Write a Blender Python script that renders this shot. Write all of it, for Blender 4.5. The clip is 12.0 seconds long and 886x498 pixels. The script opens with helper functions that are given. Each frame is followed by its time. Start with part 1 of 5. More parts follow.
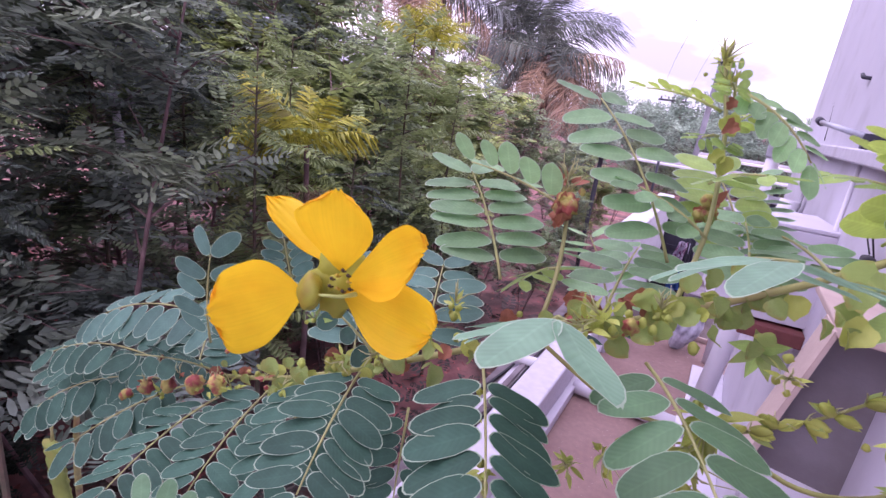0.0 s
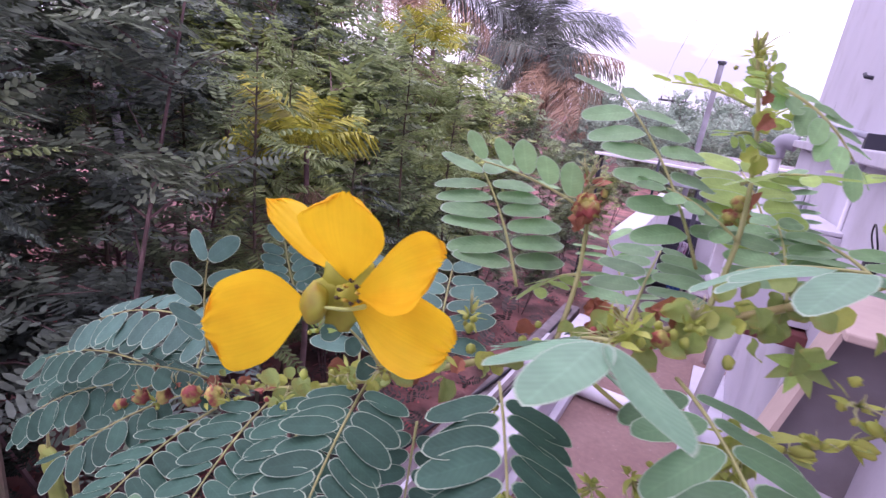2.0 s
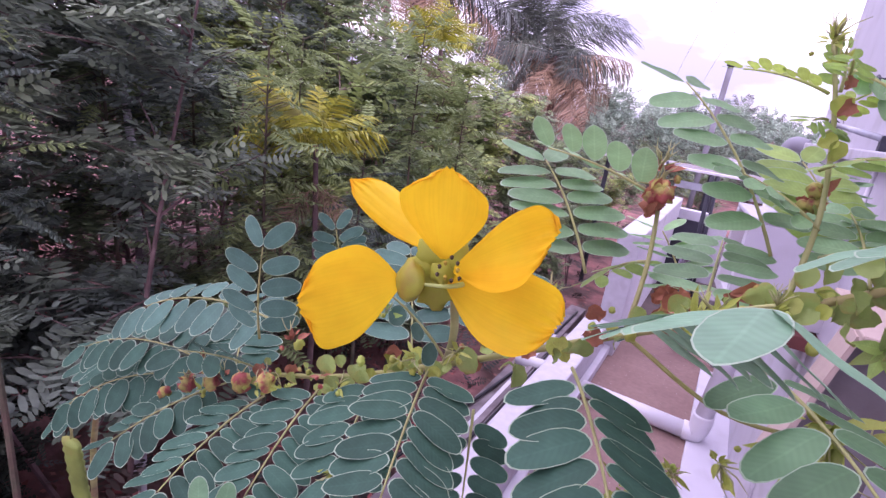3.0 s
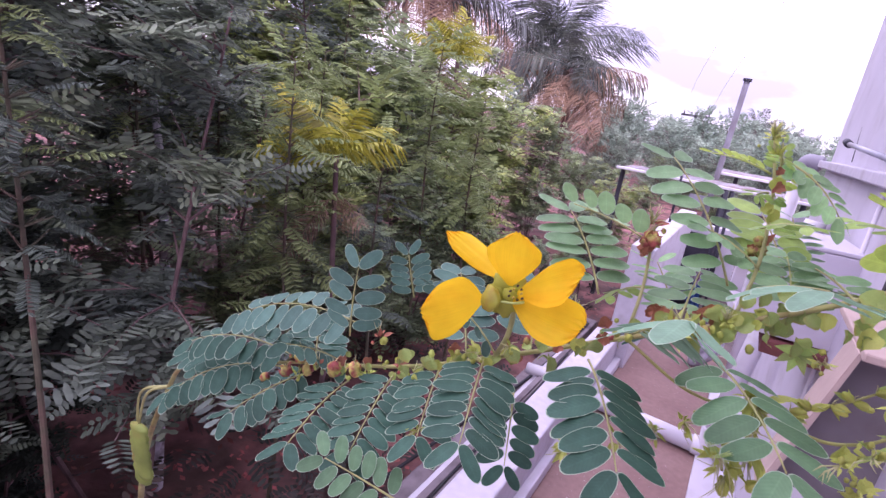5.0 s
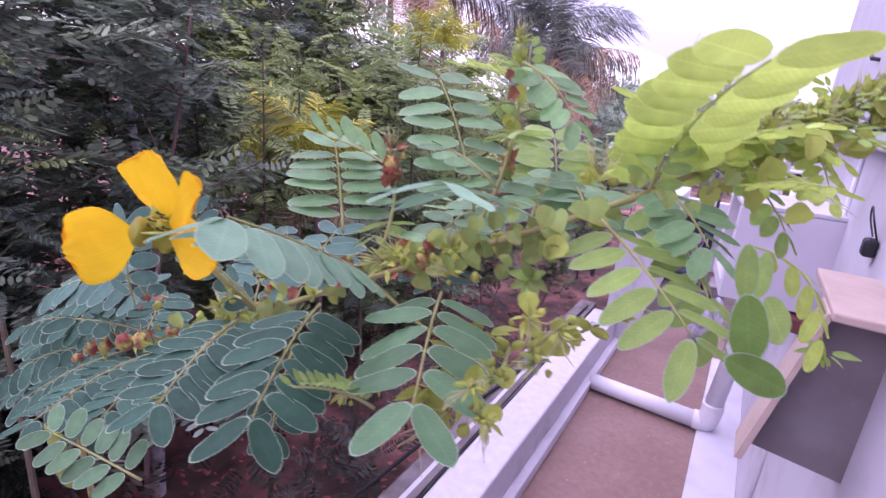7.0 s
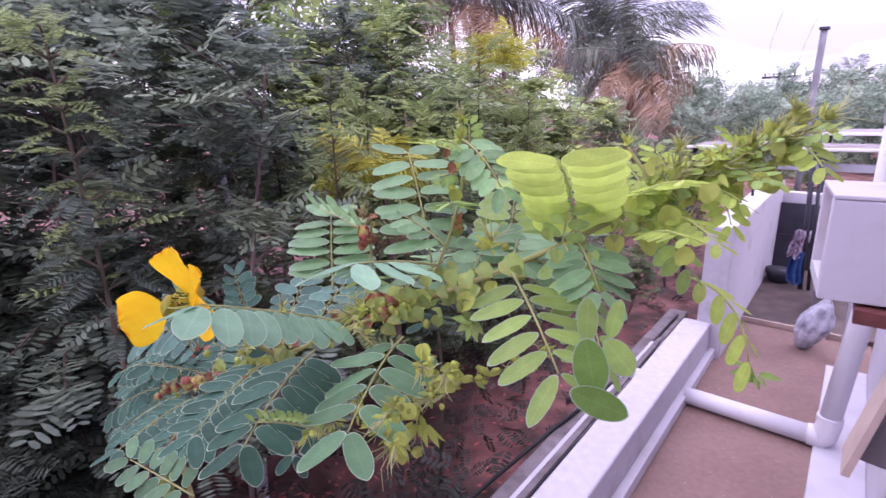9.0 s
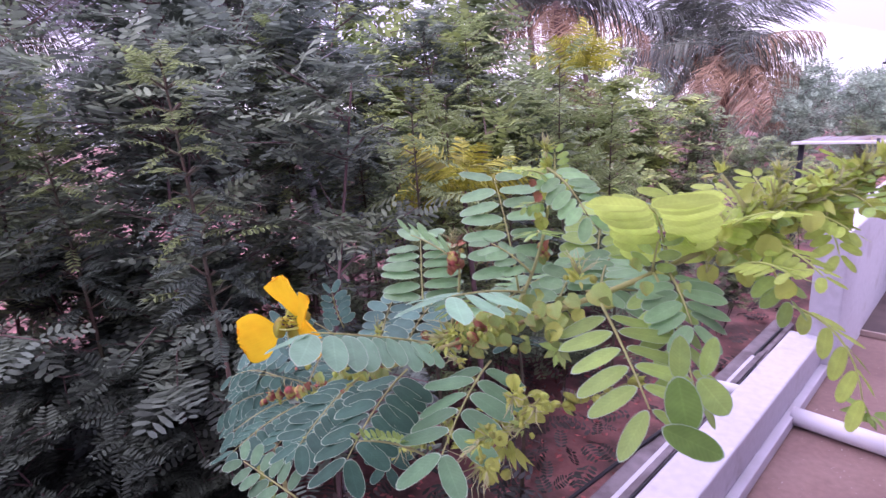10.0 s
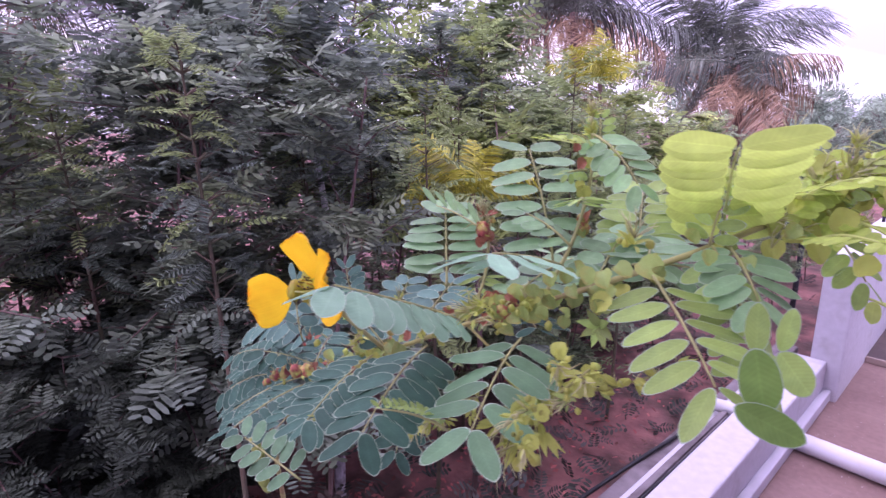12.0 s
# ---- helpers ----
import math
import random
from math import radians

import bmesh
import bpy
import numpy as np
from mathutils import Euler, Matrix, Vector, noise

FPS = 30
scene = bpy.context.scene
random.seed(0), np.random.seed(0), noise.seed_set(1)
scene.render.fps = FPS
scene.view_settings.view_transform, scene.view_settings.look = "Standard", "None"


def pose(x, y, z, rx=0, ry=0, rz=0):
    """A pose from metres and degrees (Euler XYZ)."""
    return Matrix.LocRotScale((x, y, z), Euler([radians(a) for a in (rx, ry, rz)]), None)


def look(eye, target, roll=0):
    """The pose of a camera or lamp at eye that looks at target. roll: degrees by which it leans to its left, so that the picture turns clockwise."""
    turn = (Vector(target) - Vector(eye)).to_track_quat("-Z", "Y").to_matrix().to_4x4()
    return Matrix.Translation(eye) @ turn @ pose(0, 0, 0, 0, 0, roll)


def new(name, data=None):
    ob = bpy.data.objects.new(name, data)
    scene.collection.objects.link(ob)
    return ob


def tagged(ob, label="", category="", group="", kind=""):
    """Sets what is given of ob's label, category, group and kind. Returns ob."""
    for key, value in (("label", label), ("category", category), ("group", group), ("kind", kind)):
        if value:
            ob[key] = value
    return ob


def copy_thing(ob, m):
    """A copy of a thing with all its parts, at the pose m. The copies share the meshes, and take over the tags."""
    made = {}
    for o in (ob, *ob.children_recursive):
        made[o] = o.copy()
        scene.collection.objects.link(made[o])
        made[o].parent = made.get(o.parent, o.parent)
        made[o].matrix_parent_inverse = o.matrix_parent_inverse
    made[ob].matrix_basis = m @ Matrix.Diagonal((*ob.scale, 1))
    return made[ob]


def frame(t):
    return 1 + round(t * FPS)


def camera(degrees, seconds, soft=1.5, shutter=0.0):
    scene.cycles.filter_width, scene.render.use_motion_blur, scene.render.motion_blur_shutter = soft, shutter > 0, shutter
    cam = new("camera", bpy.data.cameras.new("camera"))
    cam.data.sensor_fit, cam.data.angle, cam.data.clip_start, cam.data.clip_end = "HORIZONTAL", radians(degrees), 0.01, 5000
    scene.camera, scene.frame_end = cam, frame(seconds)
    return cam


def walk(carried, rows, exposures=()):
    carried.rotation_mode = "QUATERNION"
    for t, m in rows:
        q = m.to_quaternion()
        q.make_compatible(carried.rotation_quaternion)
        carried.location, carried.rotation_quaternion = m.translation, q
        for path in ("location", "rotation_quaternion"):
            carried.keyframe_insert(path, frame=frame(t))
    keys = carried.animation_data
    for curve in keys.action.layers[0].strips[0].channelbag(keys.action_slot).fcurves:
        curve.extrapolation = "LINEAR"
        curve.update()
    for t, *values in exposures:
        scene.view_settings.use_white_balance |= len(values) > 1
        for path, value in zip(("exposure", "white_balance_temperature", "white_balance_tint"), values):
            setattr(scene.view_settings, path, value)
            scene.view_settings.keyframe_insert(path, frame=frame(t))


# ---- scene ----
cam = camera(82.0, 12.0, soft=1.45, shutter=0.3)
# seconds, x, y, z, pitch, roll, yaw
PATH = [
    (0, 0.5491, -0.0426, 1.7988, -17.09, 7.99, 27.56),
    (0.5, 0.5539, -0.0552, 1.8060, -17.03, 7.86, 27.45),
    (1, 0.5615, -0.0434, 1.8014, -17.14, 7.81, 27.13),
    (1.5, 0.5626, -0.0393, 1.8007, -17.18, 7.66, 27.15),
    (2, 0.5422, -0.0364, 1.7970, -17.04, 7.92, 27.57),
    (2.5, 0.5351, -0.0389, 1.7944, -17.11, 8.28, 27.71),
    (3, 0.5290, -0.0450, 1.7909, -17.05, 8.31, 28.14),
    (3.5, 0.5296, -0.0501, 1.7960, -17.13, 8.48, 28.40),
    (3.7, 0.5312, -0.0616, 1.8011, -16.91, 8.16, 29.13),
    (5.3, 0.5452, -0.1013, 1.8114, -16.35, 9.33, 29.45),
    (5.5, 0.5556, -0.0918, 1.8081, -16.56, 9.25, 28.98),
    (6, 0.5707, -0.0685, 1.8023, -16.78, 8.68, 28.49),
    (6.5, 0.5854, -0.0573, 1.8038, -16.79, 8.17, 27.72),
    (7, 0.6110, -0.0396, 1.7988, -17.17, 5.53, 29.88),
    (7.2, 0.6201, -0.0348, 1.7969, -18.16, 3.74, 29.32),
    (8.8, 0.6603, -0.0411, 1.8207, -15.38, -0.54, 37.15),
    (9, 0.6586, -0.0387, 1.8202, -15.35, -1.41, 39.17),
    (9.5, 0.6681, -0.0405, 1.8236, -14.64, -3.76, 44.26),
    (10, 0.6603, -0.0443, 1.8296, -14.23, -3.97, 48.34),
    (10.5, 0.6501, -0.0443, 1.8314, -14.22, -2.73, 49.94),
    (11, 0.6497, -0.0317, 1.8167, -14.21, -1.85, 48.21),
    (11.5, 0.6561, -0.0238, 1.8124, -14.03, -2.51, 48.86),
    (12, 0.6458, -0.0446, 1.8134, -13.74, -0.93, 48.79),
]
EXPOSURE = [(0.0, 0.57, 6160, 42), (5.5, 0.62, 6180, 40), (7.0, 0.68, 6000, 43), (9.0, 0.69, 6150, 35), (10.5, 0.71, 5990, 47), (12.0, 0.72, 6000, 48)]
walk(cam, [(t, pose(x, y, z, 0, 0, yaw) @ pose(0, 0, 0, 90 + pitch) @ pose(0, 0, 0, 0, 0, roll)) for t, x, y, z, pitch, roll, yaw in PATH], EXPOSURE)

# ---- light: a bright overcast sky ----
world = bpy.data.worlds.new("overcast_sky")
scene.world = world
world.use_nodes = True
wn, wl = world.node_tree.nodes, world.node_tree.links
sky = wn.new("ShaderNodeTexSky")
sky.sky_type, sky.sun_disc = "NISHITA", False
sky.sun_elevation, sky.sun_rotation = radians(48), radians(149)
geo = wn.new("ShaderNodeTexCoord")
cloud = wn.new("ShaderNodeTexNoise")
cloud.inputs["Scale"].default_value, cloud.inputs["Detail"].default_value = 3.2, 7
stretch = wn.new("ShaderNodeMapping")
stretch.inputs["Scale"].default_value = (1, 1, 2.6)
wl.new(geo.outputs["Generated"], stretch.inputs["Vector"])
wl.new(stretch.outputs["Vector"], cloud.inputs["Vector"])
ramp = wn.new("ShaderNodeValToRGB")
ramp.color_ramp.elements[0].position, ramp.color_ramp.elements[0].color = 0.42, (0.50, 0.50, 0.68, 1)
ramp.color_ramp.elements[1].position, ramp.color_ramp.elements[1].color = 0.56, (1.08, 1.07, 1.16, 1)
wl.new(cloud.outputs["Fac"], ramp.inputs["Fac"])
dim = wn.new("ShaderNodeMixRGB")
dim.blend_type, dim.inputs["Fac"].default_value = "MIX", 0.94
scale_sky = wn.new("ShaderNodeVectorMath")
scale_sky.operation = "SCALE"
scale_sky.inputs["Scale"].default_value = 0.1
wl.new(sky.outputs["Color"], scale_sky.inputs[0])
wl.new(scale_sky.outputs["Vector"], dim.inputs["Color1"])
wl.new(ramp.outputs["Color"], dim.inputs["Color2"])
wl.new(dim.outputs["Color"], wn["Background"].inputs["Color"])
# an overcast sky is brightest overhead
height = wn.new("ShaderNodeSeparateXYZ")
wl.new(geo.outputs["Generated"], height.inputs["Vector"])
rise = wn.new("ShaderNodeMapRange")
rise.inputs["From Min"].default_value, rise.inputs["From Max"].default_value = 0.0, 1.0
rise.inputs["To Min"].default_value, rise.inputs["To Max"].default_value = 1.04, 2.85
wl.new(height.outputs["Z"], rise.inputs["Value"])
wl.new(rise.outputs["Result"], wn["Background"].inputs["Strength"])
sun_data = bpy.data.lights.new("sun", "SUN")
sun_data.energy, sun_data.angle, sun_data.color = 1.5, radians(24), (1.0, 0.96, 0.9)
sun = new("sun", sun_data)
sun.matrix_world = look((3, -5, 6.5), (0, 0, 0))


# ---- materials ----
def material(name, color, rough=0.6, vary=0.12, scale=6.0, bump=0.0, bump_scale=60.0, island=0.0, obj=0.0, spec=0.4, trans=0.0, second=None, second_scale=2.0, second_low=0.45, second_high=0.62, metal=0.0, sheen=0.0):
    """A surface with grain, stains of a second colour, and variation from piece to piece."""
    m = bpy.data.materials.new(name)
    m.use_nodes = True
    n, l = m.node_tree.nodes, m.node_tree.links
    b = n["Principled BSDF"]
    b.inputs["Roughness"].default_value = rough
    b.inputs["Specular IOR Level"].default_value = spec
    b.inputs["Metallic"].default_value = metal
    co = n.new("ShaderNodeTexCoord")
    base = n.new("ShaderNodeRGB")
    base.outputs[0].default_value = (*color, 1)
    out = base.outputs[0]
    if second:
        t2 = n.new("ShaderNodeTexNoise")
        t2.inputs["Scale"].default_value, t2.inputs["Detail"].default_value = second_scale, 6
        l.new(co.outputs["Object"], t2.inputs["Vector"])
        r2 = n.new("ShaderNodeMapRange")
        r2.inputs["From Min"].default_value, r2.inputs["From Max"].default_value = second_low, second_high
        l.new(t2.outputs["Fac"], r2.inputs["Value"])
        mx = n.new("ShaderNodeMixRGB")
        mx.inputs["Color2"].default_value = (*second, 1)
        l.new(r2.outputs["Result"], mx.inputs["Fac"])
        l.new(out, mx.inputs["Color1"])
        out = mx.outputs["Color"]
    tx = n.new("ShaderNodeTexNoise")
    tx.inputs["Scale"].default_value, tx.inputs["Detail"].default_value = scale, 5
    l.new(co.outputs["Object"], tx.inputs["Vector"])
    rg = n.new("ShaderNodeMapRange")
    rg.inputs["From Min"].default_value, rg.inputs["From Max"].default_value = 0.25, 0.75
    rg.inputs["To Min"].default_value, rg.inputs["To Max"].default_value = 1 - vary * 1.6, 1 + vary
    l.new(tx.outputs["Fac"], rg.inputs["Value"])
    value = rg.outputs["Result"]
    for amount, node, socket in ((island, "ShaderNodeNewGeometry", "Random Per Island"), (obj, "ShaderNodeObjectInfo", "Random")):
        if amount:
            g = n.new(node)
            rr = n.new("ShaderNodeMapRange")
            rr.inputs["To Min"].default_value, rr.inputs["To Max"].default_value = 1 - amount, 1 + amount
            l.new(g.outputs[socket], rr.inputs["Value"])
            mu = n.new("ShaderNodeMath")
            mu.operation = "MULTIPLY"
            l.new(value, mu.inputs[0])
            l.new(rr.outputs["Result"], mu.inputs[1])
            value = mu.outputs["Value"]
    hs = n.new("ShaderNodeHueSaturation")
    l.new(value, hs.inputs["Value"])
    l.new(out, hs.inputs["Color"])
    l.new(hs.outputs["Color"], b.inputs["Base Color"])
    if bump:
        tb = n.new("ShaderNodeTexNoise")
        tb.inputs["Scale"].default_value, tb.inputs["Detail"].default_value = bump_scale, 6
        l.new(co.outputs["Object"], tb.inputs["Vector"])
        bp = n.new("ShaderNodeBump")
        bp.inputs["Strength"].default_value, bp.inputs["Distance"].default_value = bump, 0.3 / bump_scale
        l.new(tb.outputs["Fac"], bp.inputs["Height"])
        l.new(bp.outputs["Normal"], b.inputs["Normal"])
    if trans:
        tr = n.new("ShaderNodeBsdfTranslucent")
        l.new(hs.outputs["Color"], tr.inputs["Color"])
        ms = n.new("ShaderNodeMixShader")
        ms.inputs["Fac"].default_value = trans
        l.new(b.outputs["BSDF"], ms.inputs[1])
        l.new(tr.outputs["BSDF"], ms.inputs[2])
        l.new(ms.outputs["Shader"], n["Material Output"].inputs["Surface"])
    return m


WHITE_WALL = material("white_limewash", (0.55, 0.53, 0.59), 0.85, 0.05, 3.0, 0.25, 120, second=(0.47, 0.45, 0.49), second_scale=5.0, second_low=0.52, second_high=0.75)
COPING = material("white_coping", (0.52, 0.50, 0.555), 0.8, 0.06, 25.0, 0.35, 160, second=(0.40, 0.37, 0.39), second_scale=5.0, second_low=0.57, second_high=0.78)
CEMENT = material("cement_floor", (0.228, 0.139, 0.121), 0.78, 0.09, 30.0, 0.25, 90, second=(0.270, 0.174, 0.151), second_scale=3.0, second_low=0.40, second_high=0.70)
# yard floor: the overhead roof's shade is put into this dark colour
SHADED_FLOOR = material("shade_dark_floor", (0.075, 0.050, 0.048), 0.6, 0.2, 6.0, 0.2, 60, second=(0.11, 0.075, 0.07), second_scale=3.0)
TAN = material("unpainted_plaster", (0.46, 0.36, 0.31), 0.9, 0.08, 12.0, 0.3, 120)
GREY_PAINT = material("grey_cement_paint", (0.34, 0.33, 0.38), 0.8, 0.06, 5.0, 0.15, 100)
# grey of the hood's cheek, darkened here for the shade it stands in
SHADED_CEMENT = material("shade_darkened_cement", (0.200, 0.185, 0.195), 0.9, 0.12, 7.0, 0.3, 90, second=(0.155, 0.135, 0.135), second_scale=4.0)
PVC = material("white_pvc", (0.66, 0.64, 0.69), 0.38, 0.03, 9.0, second=(0.62, 0.58, 0.58), second_scale=14.0, second_low=0.6, second_high=0.75)
POLE_STEEL = material("dull_grey_steel", (0.17, 0.165, 0.20), 0.75, 0.2, 6.0, second=(0.11, 0.10, 0.12), second_scale=3.0)
DARK_METAL = material("dark_steel", (0.035, 0.035, 0.05), 0.6, 0.2, 8.0)
GREY_METAL = material("galvanised_sheet", (0.40, 0.41, 0.48), 0.5, 0.12, 4.0, second=(0.25, 0.24, 0.27), second_scale=3.0)
SOIL = material("red_soil", (0.260, 0.115, 0.112), 0.95, 0.35, 5.0, 0.8, 25, second=(0.105, 0.060, 0.056), second_scale=2.2, second_low=0.42, second_high=0.6)


# splashes of whitewash on the cement
specks = CEMENT.node_tree.nodes.new("ShaderNodeTexNoise")
specks.inputs["Scale"].default_value, specks.inputs["Detail"].default_value = 70.0, 3
limit = CEMENT.node_tree.nodes.new("ShaderNodeMapRange")
limit.inputs["From Min"].default_value, limit.inputs["From Max"].default_value = 0.70, 0.74
splash = CEMENT.node_tree.nodes.new("ShaderNodeMixRGB")
splash.inputs["Color2"].default_value = (0.55, 0.50, 0.50, 1)
CEMENT.node_tree.links.new(CEMENT.node_tree.nodes["Texture Coordinate"].outputs["Object"], specks.inputs["Vector"])
CEMENT.node_tree.links.new(specks.outputs["Fac"], limit.inputs["Value"])
CEMENT.node_tree.links.new(limit.outputs["Result"], splash.inputs["Fac"])
CEMENT.node_tree.links.new(CEMENT.node_tree.nodes["Hue/Saturation/Value"].outputs["Color"], splash.inputs["Color1"])
CEMENT.node_tree.links.new(splash.outputs["Color"], CEMENT.node_tree.nodes["Principled BSDF"].inputs["Base Color"])


# ---- helpers for things ----
def mesh_of(name, bm, mat, smooth=False):
    me = bpy.data.meshes.new(name)
    bm.to_mesh(me)
    bm.free()
    if mat:
        me.materials.append(mat)
    if smooth:
        for p in me.polygons:
            p.use_smooth = True
    return me


def world_of(ob):
    return (world_of(ob.parent) @ ob.matrix_parent_inverse if ob.parent else Matrix()) @ ob.matrix_basis


def part(name, bm, mat, parent=None, label="", smooth=False, local=False):
    """A mesh under its thing, with its points in the world's metres (local: in its parent's)."""
    ob = new(name, mesh_of(name, bm, mat, smooth) if not isinstance(bm, bpy.types.Mesh) else bm)
    if parent:
        ob.parent = parent
        if not local:
            ob.matrix_parent_inverse = world_of(parent).inverted()
    if label:
        ob["label"] = label
    return ob


def box(bm, lo, hi, bevel=0.0):
    m = Matrix.Translation([(a + b) / 2 for a, b in zip(lo, hi)]) @ Matrix.Diagonal((*[b - a for a, b in zip(lo, hi)], 1))
    made = bmesh.ops.create_cube(bm, size=1, matrix=m)["verts"]
    if bevel:
        edges = list({e for v in made for e in v.link_edges})
        bmesh.ops.bevel(bm, geom=edges, offset=bevel, segments=2, affect="EDGES", profile=0.5)
    return bm


def boxed(lo, hi, bevel=0.0):
    return box(bmesh.new(), lo, hi, bevel)


def tube(bm, points, radii, sides=8, closed=True):
    """A tapered tube through the points."""
    points = [Vector(p) for p in points]
    rings, side = [], None
    for i, p in enumerate(points):
        d = (points[min(i + 1, len(points) - 1)] - points[max(i - 1, 0)]).normalized()
        if side is None:
            side = d.orthogonal().normalized()
        side = (side - d * side.dot(d)).normalized()
        up = d.cross(side)
        r = radii[i] if hasattr(radii, "__len__") else radii
        rings.append([bm.verts.new(p + r * (math.cos(a) * side + math.sin(a) * up)) for a in (2 * math.pi * k / sides for k in range(sides))])
    for a, b in zip(rings, rings[1:]):
        for k in range(sides):
            bm.faces.new((a[k], a[(k + 1) % sides], b[(k + 1) % sides], b[k]))
    if closed:
        bm.faces.new(rings[0][::-1])
        bm.faces.new(rings[-1])
    return bm


def curve_points(points, n=12):
    """Points along a smooth line (Catmull-Rom) through the given ones."""
    p = [Vector(q) for q in points]
    p = [2 * p[0] - p[1], *p, 2 * p[-1] - p[-2]]
    out = []
    for i in range(1, len(p) - 2):
        for k in range(n):
            t = k / n
            out.append(0.5 * (2 * p[i] + (p[i + 1] - p[i - 1]) * t + (2 * p[i - 1] - 5 * p[i] + 4 * p[i + 1] - p[i + 2]) * t * t + (3 * p[i] - p[i - 1] - 3 * p[i + 1] + p[i + 2]) * t ** 3))
    return out + [p[-2]]


# ---- the passage: floor, parapet, house wall ----
WALL_X = 0.92
GROUND_Z = -0.55
ground_bm = bmesh.new()
bmesh.ops.create_grid(ground_bm, x_segments=60, y_segments=60, size=400)
for v in ground_bm.verts:
    r = v.co.length
    s = (r / 400) ** 2.2 if r else 0
    v.co *= max(s, 0.004)
    v.co.z = GROUND_Z + 0.05 * noise.noise(v.co * 0.9) * (1 if v.co.length < 30 else 4)
tagged(part("ground", ground_bm, SOIL, smooth=True), "reddish bare soil under the shrubs, reaching the horizon", "ground", kind="structure")
tagged(part("floor", boxed((-0.19, -2.5, -0.6), (0.95, 4.74, 0.0)), CEMENT), "worn reddish cement floor of the narrow passage", "floor", kind="structure")
tagged(part("floor_beyond", boxed((-0.19, 4.74, -0.6), (3.2, 9.0, 0.04), 0.01), SHADED_FLOOR), "yard floor beyond the step, coloured dark for the roof's shade", "floor", kind="structure")
tagged(part("wall_parapet", boxed((-0.19, -2.5, -0.7), (-0.002, 3.85, 0.27), 0.012), COPING), "low white-washed parapet wall along the passage", "wall", kind="structure")
tagged(part("trim_skirting", boxed((-0.002, -2.5, 0.0), (0.045, 4.7, 0.075), 0.006), WHITE_WALL), "white painted skirting at the parapet's foot", "trim", kind="structure")
tagged(part("wall_parapet_high", boxed((-0.10, 3.85, -0.7), (0.075, 6.6, 0.985), 0.012), COPING), "higher white-washed end of the parapet", "wall", kind="structure")
tagged(part("wall_house", boxed((WALL_X, -2.5, -0.6), (5.0, 4.15, 1.78)), WHITE_WALL), "white-washed side wall of the house", "wall", kind="structure")
tagged(part("wall_house_upper", boxed((0.955, -2.5, 1.78), (5.0, 4.42, 4.6)), WHITE_WALL), "upper white-washed wall of the house", "wall", kind="structure")
tagged(part("trim_plinth", boxed((0.695, -2.5, 0.0), (WALL_X, 4.15, 0.025), 0.006), WHITE_WALL), "white painted plinth at the house's foot", "trim", kind="structure")
tagged(part("trim_ledge", boxed((0.87, 0.5, 1.755), (1.2, 4.2, 1.80), 0.006), COPING), "narrow weathered ledge along the house wall", "trim", kind="structure")

tagged(part("wall_back", boxed((-0.19, -2.7, -0.6), (WALL_X, -2.5, 2.4), 0.01), WHITE_WALL), "plain white-washed wall closing the passage", "wall", kind="structure")
tagged(part("roof_house", boxed((0.80, -2.9, 4.6), (5.2, 4.4, 4.75), 0.01), CEMENT), "flat cement roof slab of the house", "roof", kind="structure")
tagged(part("trim_step", boxed((0.076, 4.715, 0.0), (0.90, 4.738, 0.046), 0.005), TAN), "bare tan edge of the step at the passage's end", "step", kind="structure")
pipe_thing = tagged(new("drain_pipe"), "white plastic drain pipe across the passage and up the wall", "pipe")
pipe_thing.location = (0.36, 3.09, 0.0)
part("floor_pipe", tube(bmesh.new(), [(0.03, 3.10, 0.058), (0.68, 3.08, 0.058)], 0.052, 20), PVC, pipe_thing, smooth=True)
part("elbow", tube(bmesh.new(), curve_points([(0.66, 3.08, 0.058), (0.725, 3.08, 0.066), (0.745, 3.08, 0.14), (0.745, 3.08, 0.20)], 6), 0.059, 20), PVC, pipe_thing, smooth=True)
part("riser", tube(bmesh.new(), [(0.745, 3.08, 0.18), (0.79, 3.10, 0.75), (0.865, 3.12, 1.5)], 0.05, 20), PVC, pipe_thing, smooth=True)

# window hoods on the house wall
hood = tagged(new("window_hood"), "grey box-shaped concrete window hood with bare plaster edges", "window hood", group="window hoods")


def prism(outline, y0, y1):
    """A slab with that outline in x and z, from y0 to y1."""
    bm = bmesh.new()
    a, b = ([bm.verts.new((x, y, z)) for x, z in outline] for y in (y0, y1))
    bm.faces.new(a)
    bm.faces.new(b[::-1])
    for k in range(len(outline)):
        bm.faces.new((a[k], b[k], b[(k + 1) % len(outline)], a[(k + 1) % len(outline)]))
    bmesh.ops.recalc_face_normals(bm, faces=bm.faces[:])
    return bm


part("cheek", prism([(0.738, 1.118), (0.808, 1.462), (WALL_X + 0.01, 1.462), (WALL_X + 0.01, 1.098)], 1.165, 1.205), SHADED_CEMENT, hood)
part("front", prism([(0.722, 1.112), (0.797, 1.470), (0.806, 1.470), (0.736, 1.112)], 1.095, 1.205), TAN, hood, "bare plaster front edge")
part("slab", boxed((0.800, 1.070, 1.464), (WALL_X + 0.01, 1.42, 1.482), 0.004), TAN, hood, "bare plaster top slab")
hood2 = tagged(new("window_hood"), "white box-shaped concrete window hood with bare plaster rim", "window hood", group="window hoods")
hood2.matrix_basis = pose(0.617, 2.0, 1.175, 0, 0, 7)
part("cheek", boxed((0.0, 0.0, 0.0), (0.33, 0.05, 0.335), 0.004), WHITE_WALL, hood2, local=True)
part("cheek", boxed((0.0, 0.33, 0.0), (0.33, 0.38, 0.335), 0.004), WHITE_WALL, hood2, local=True)
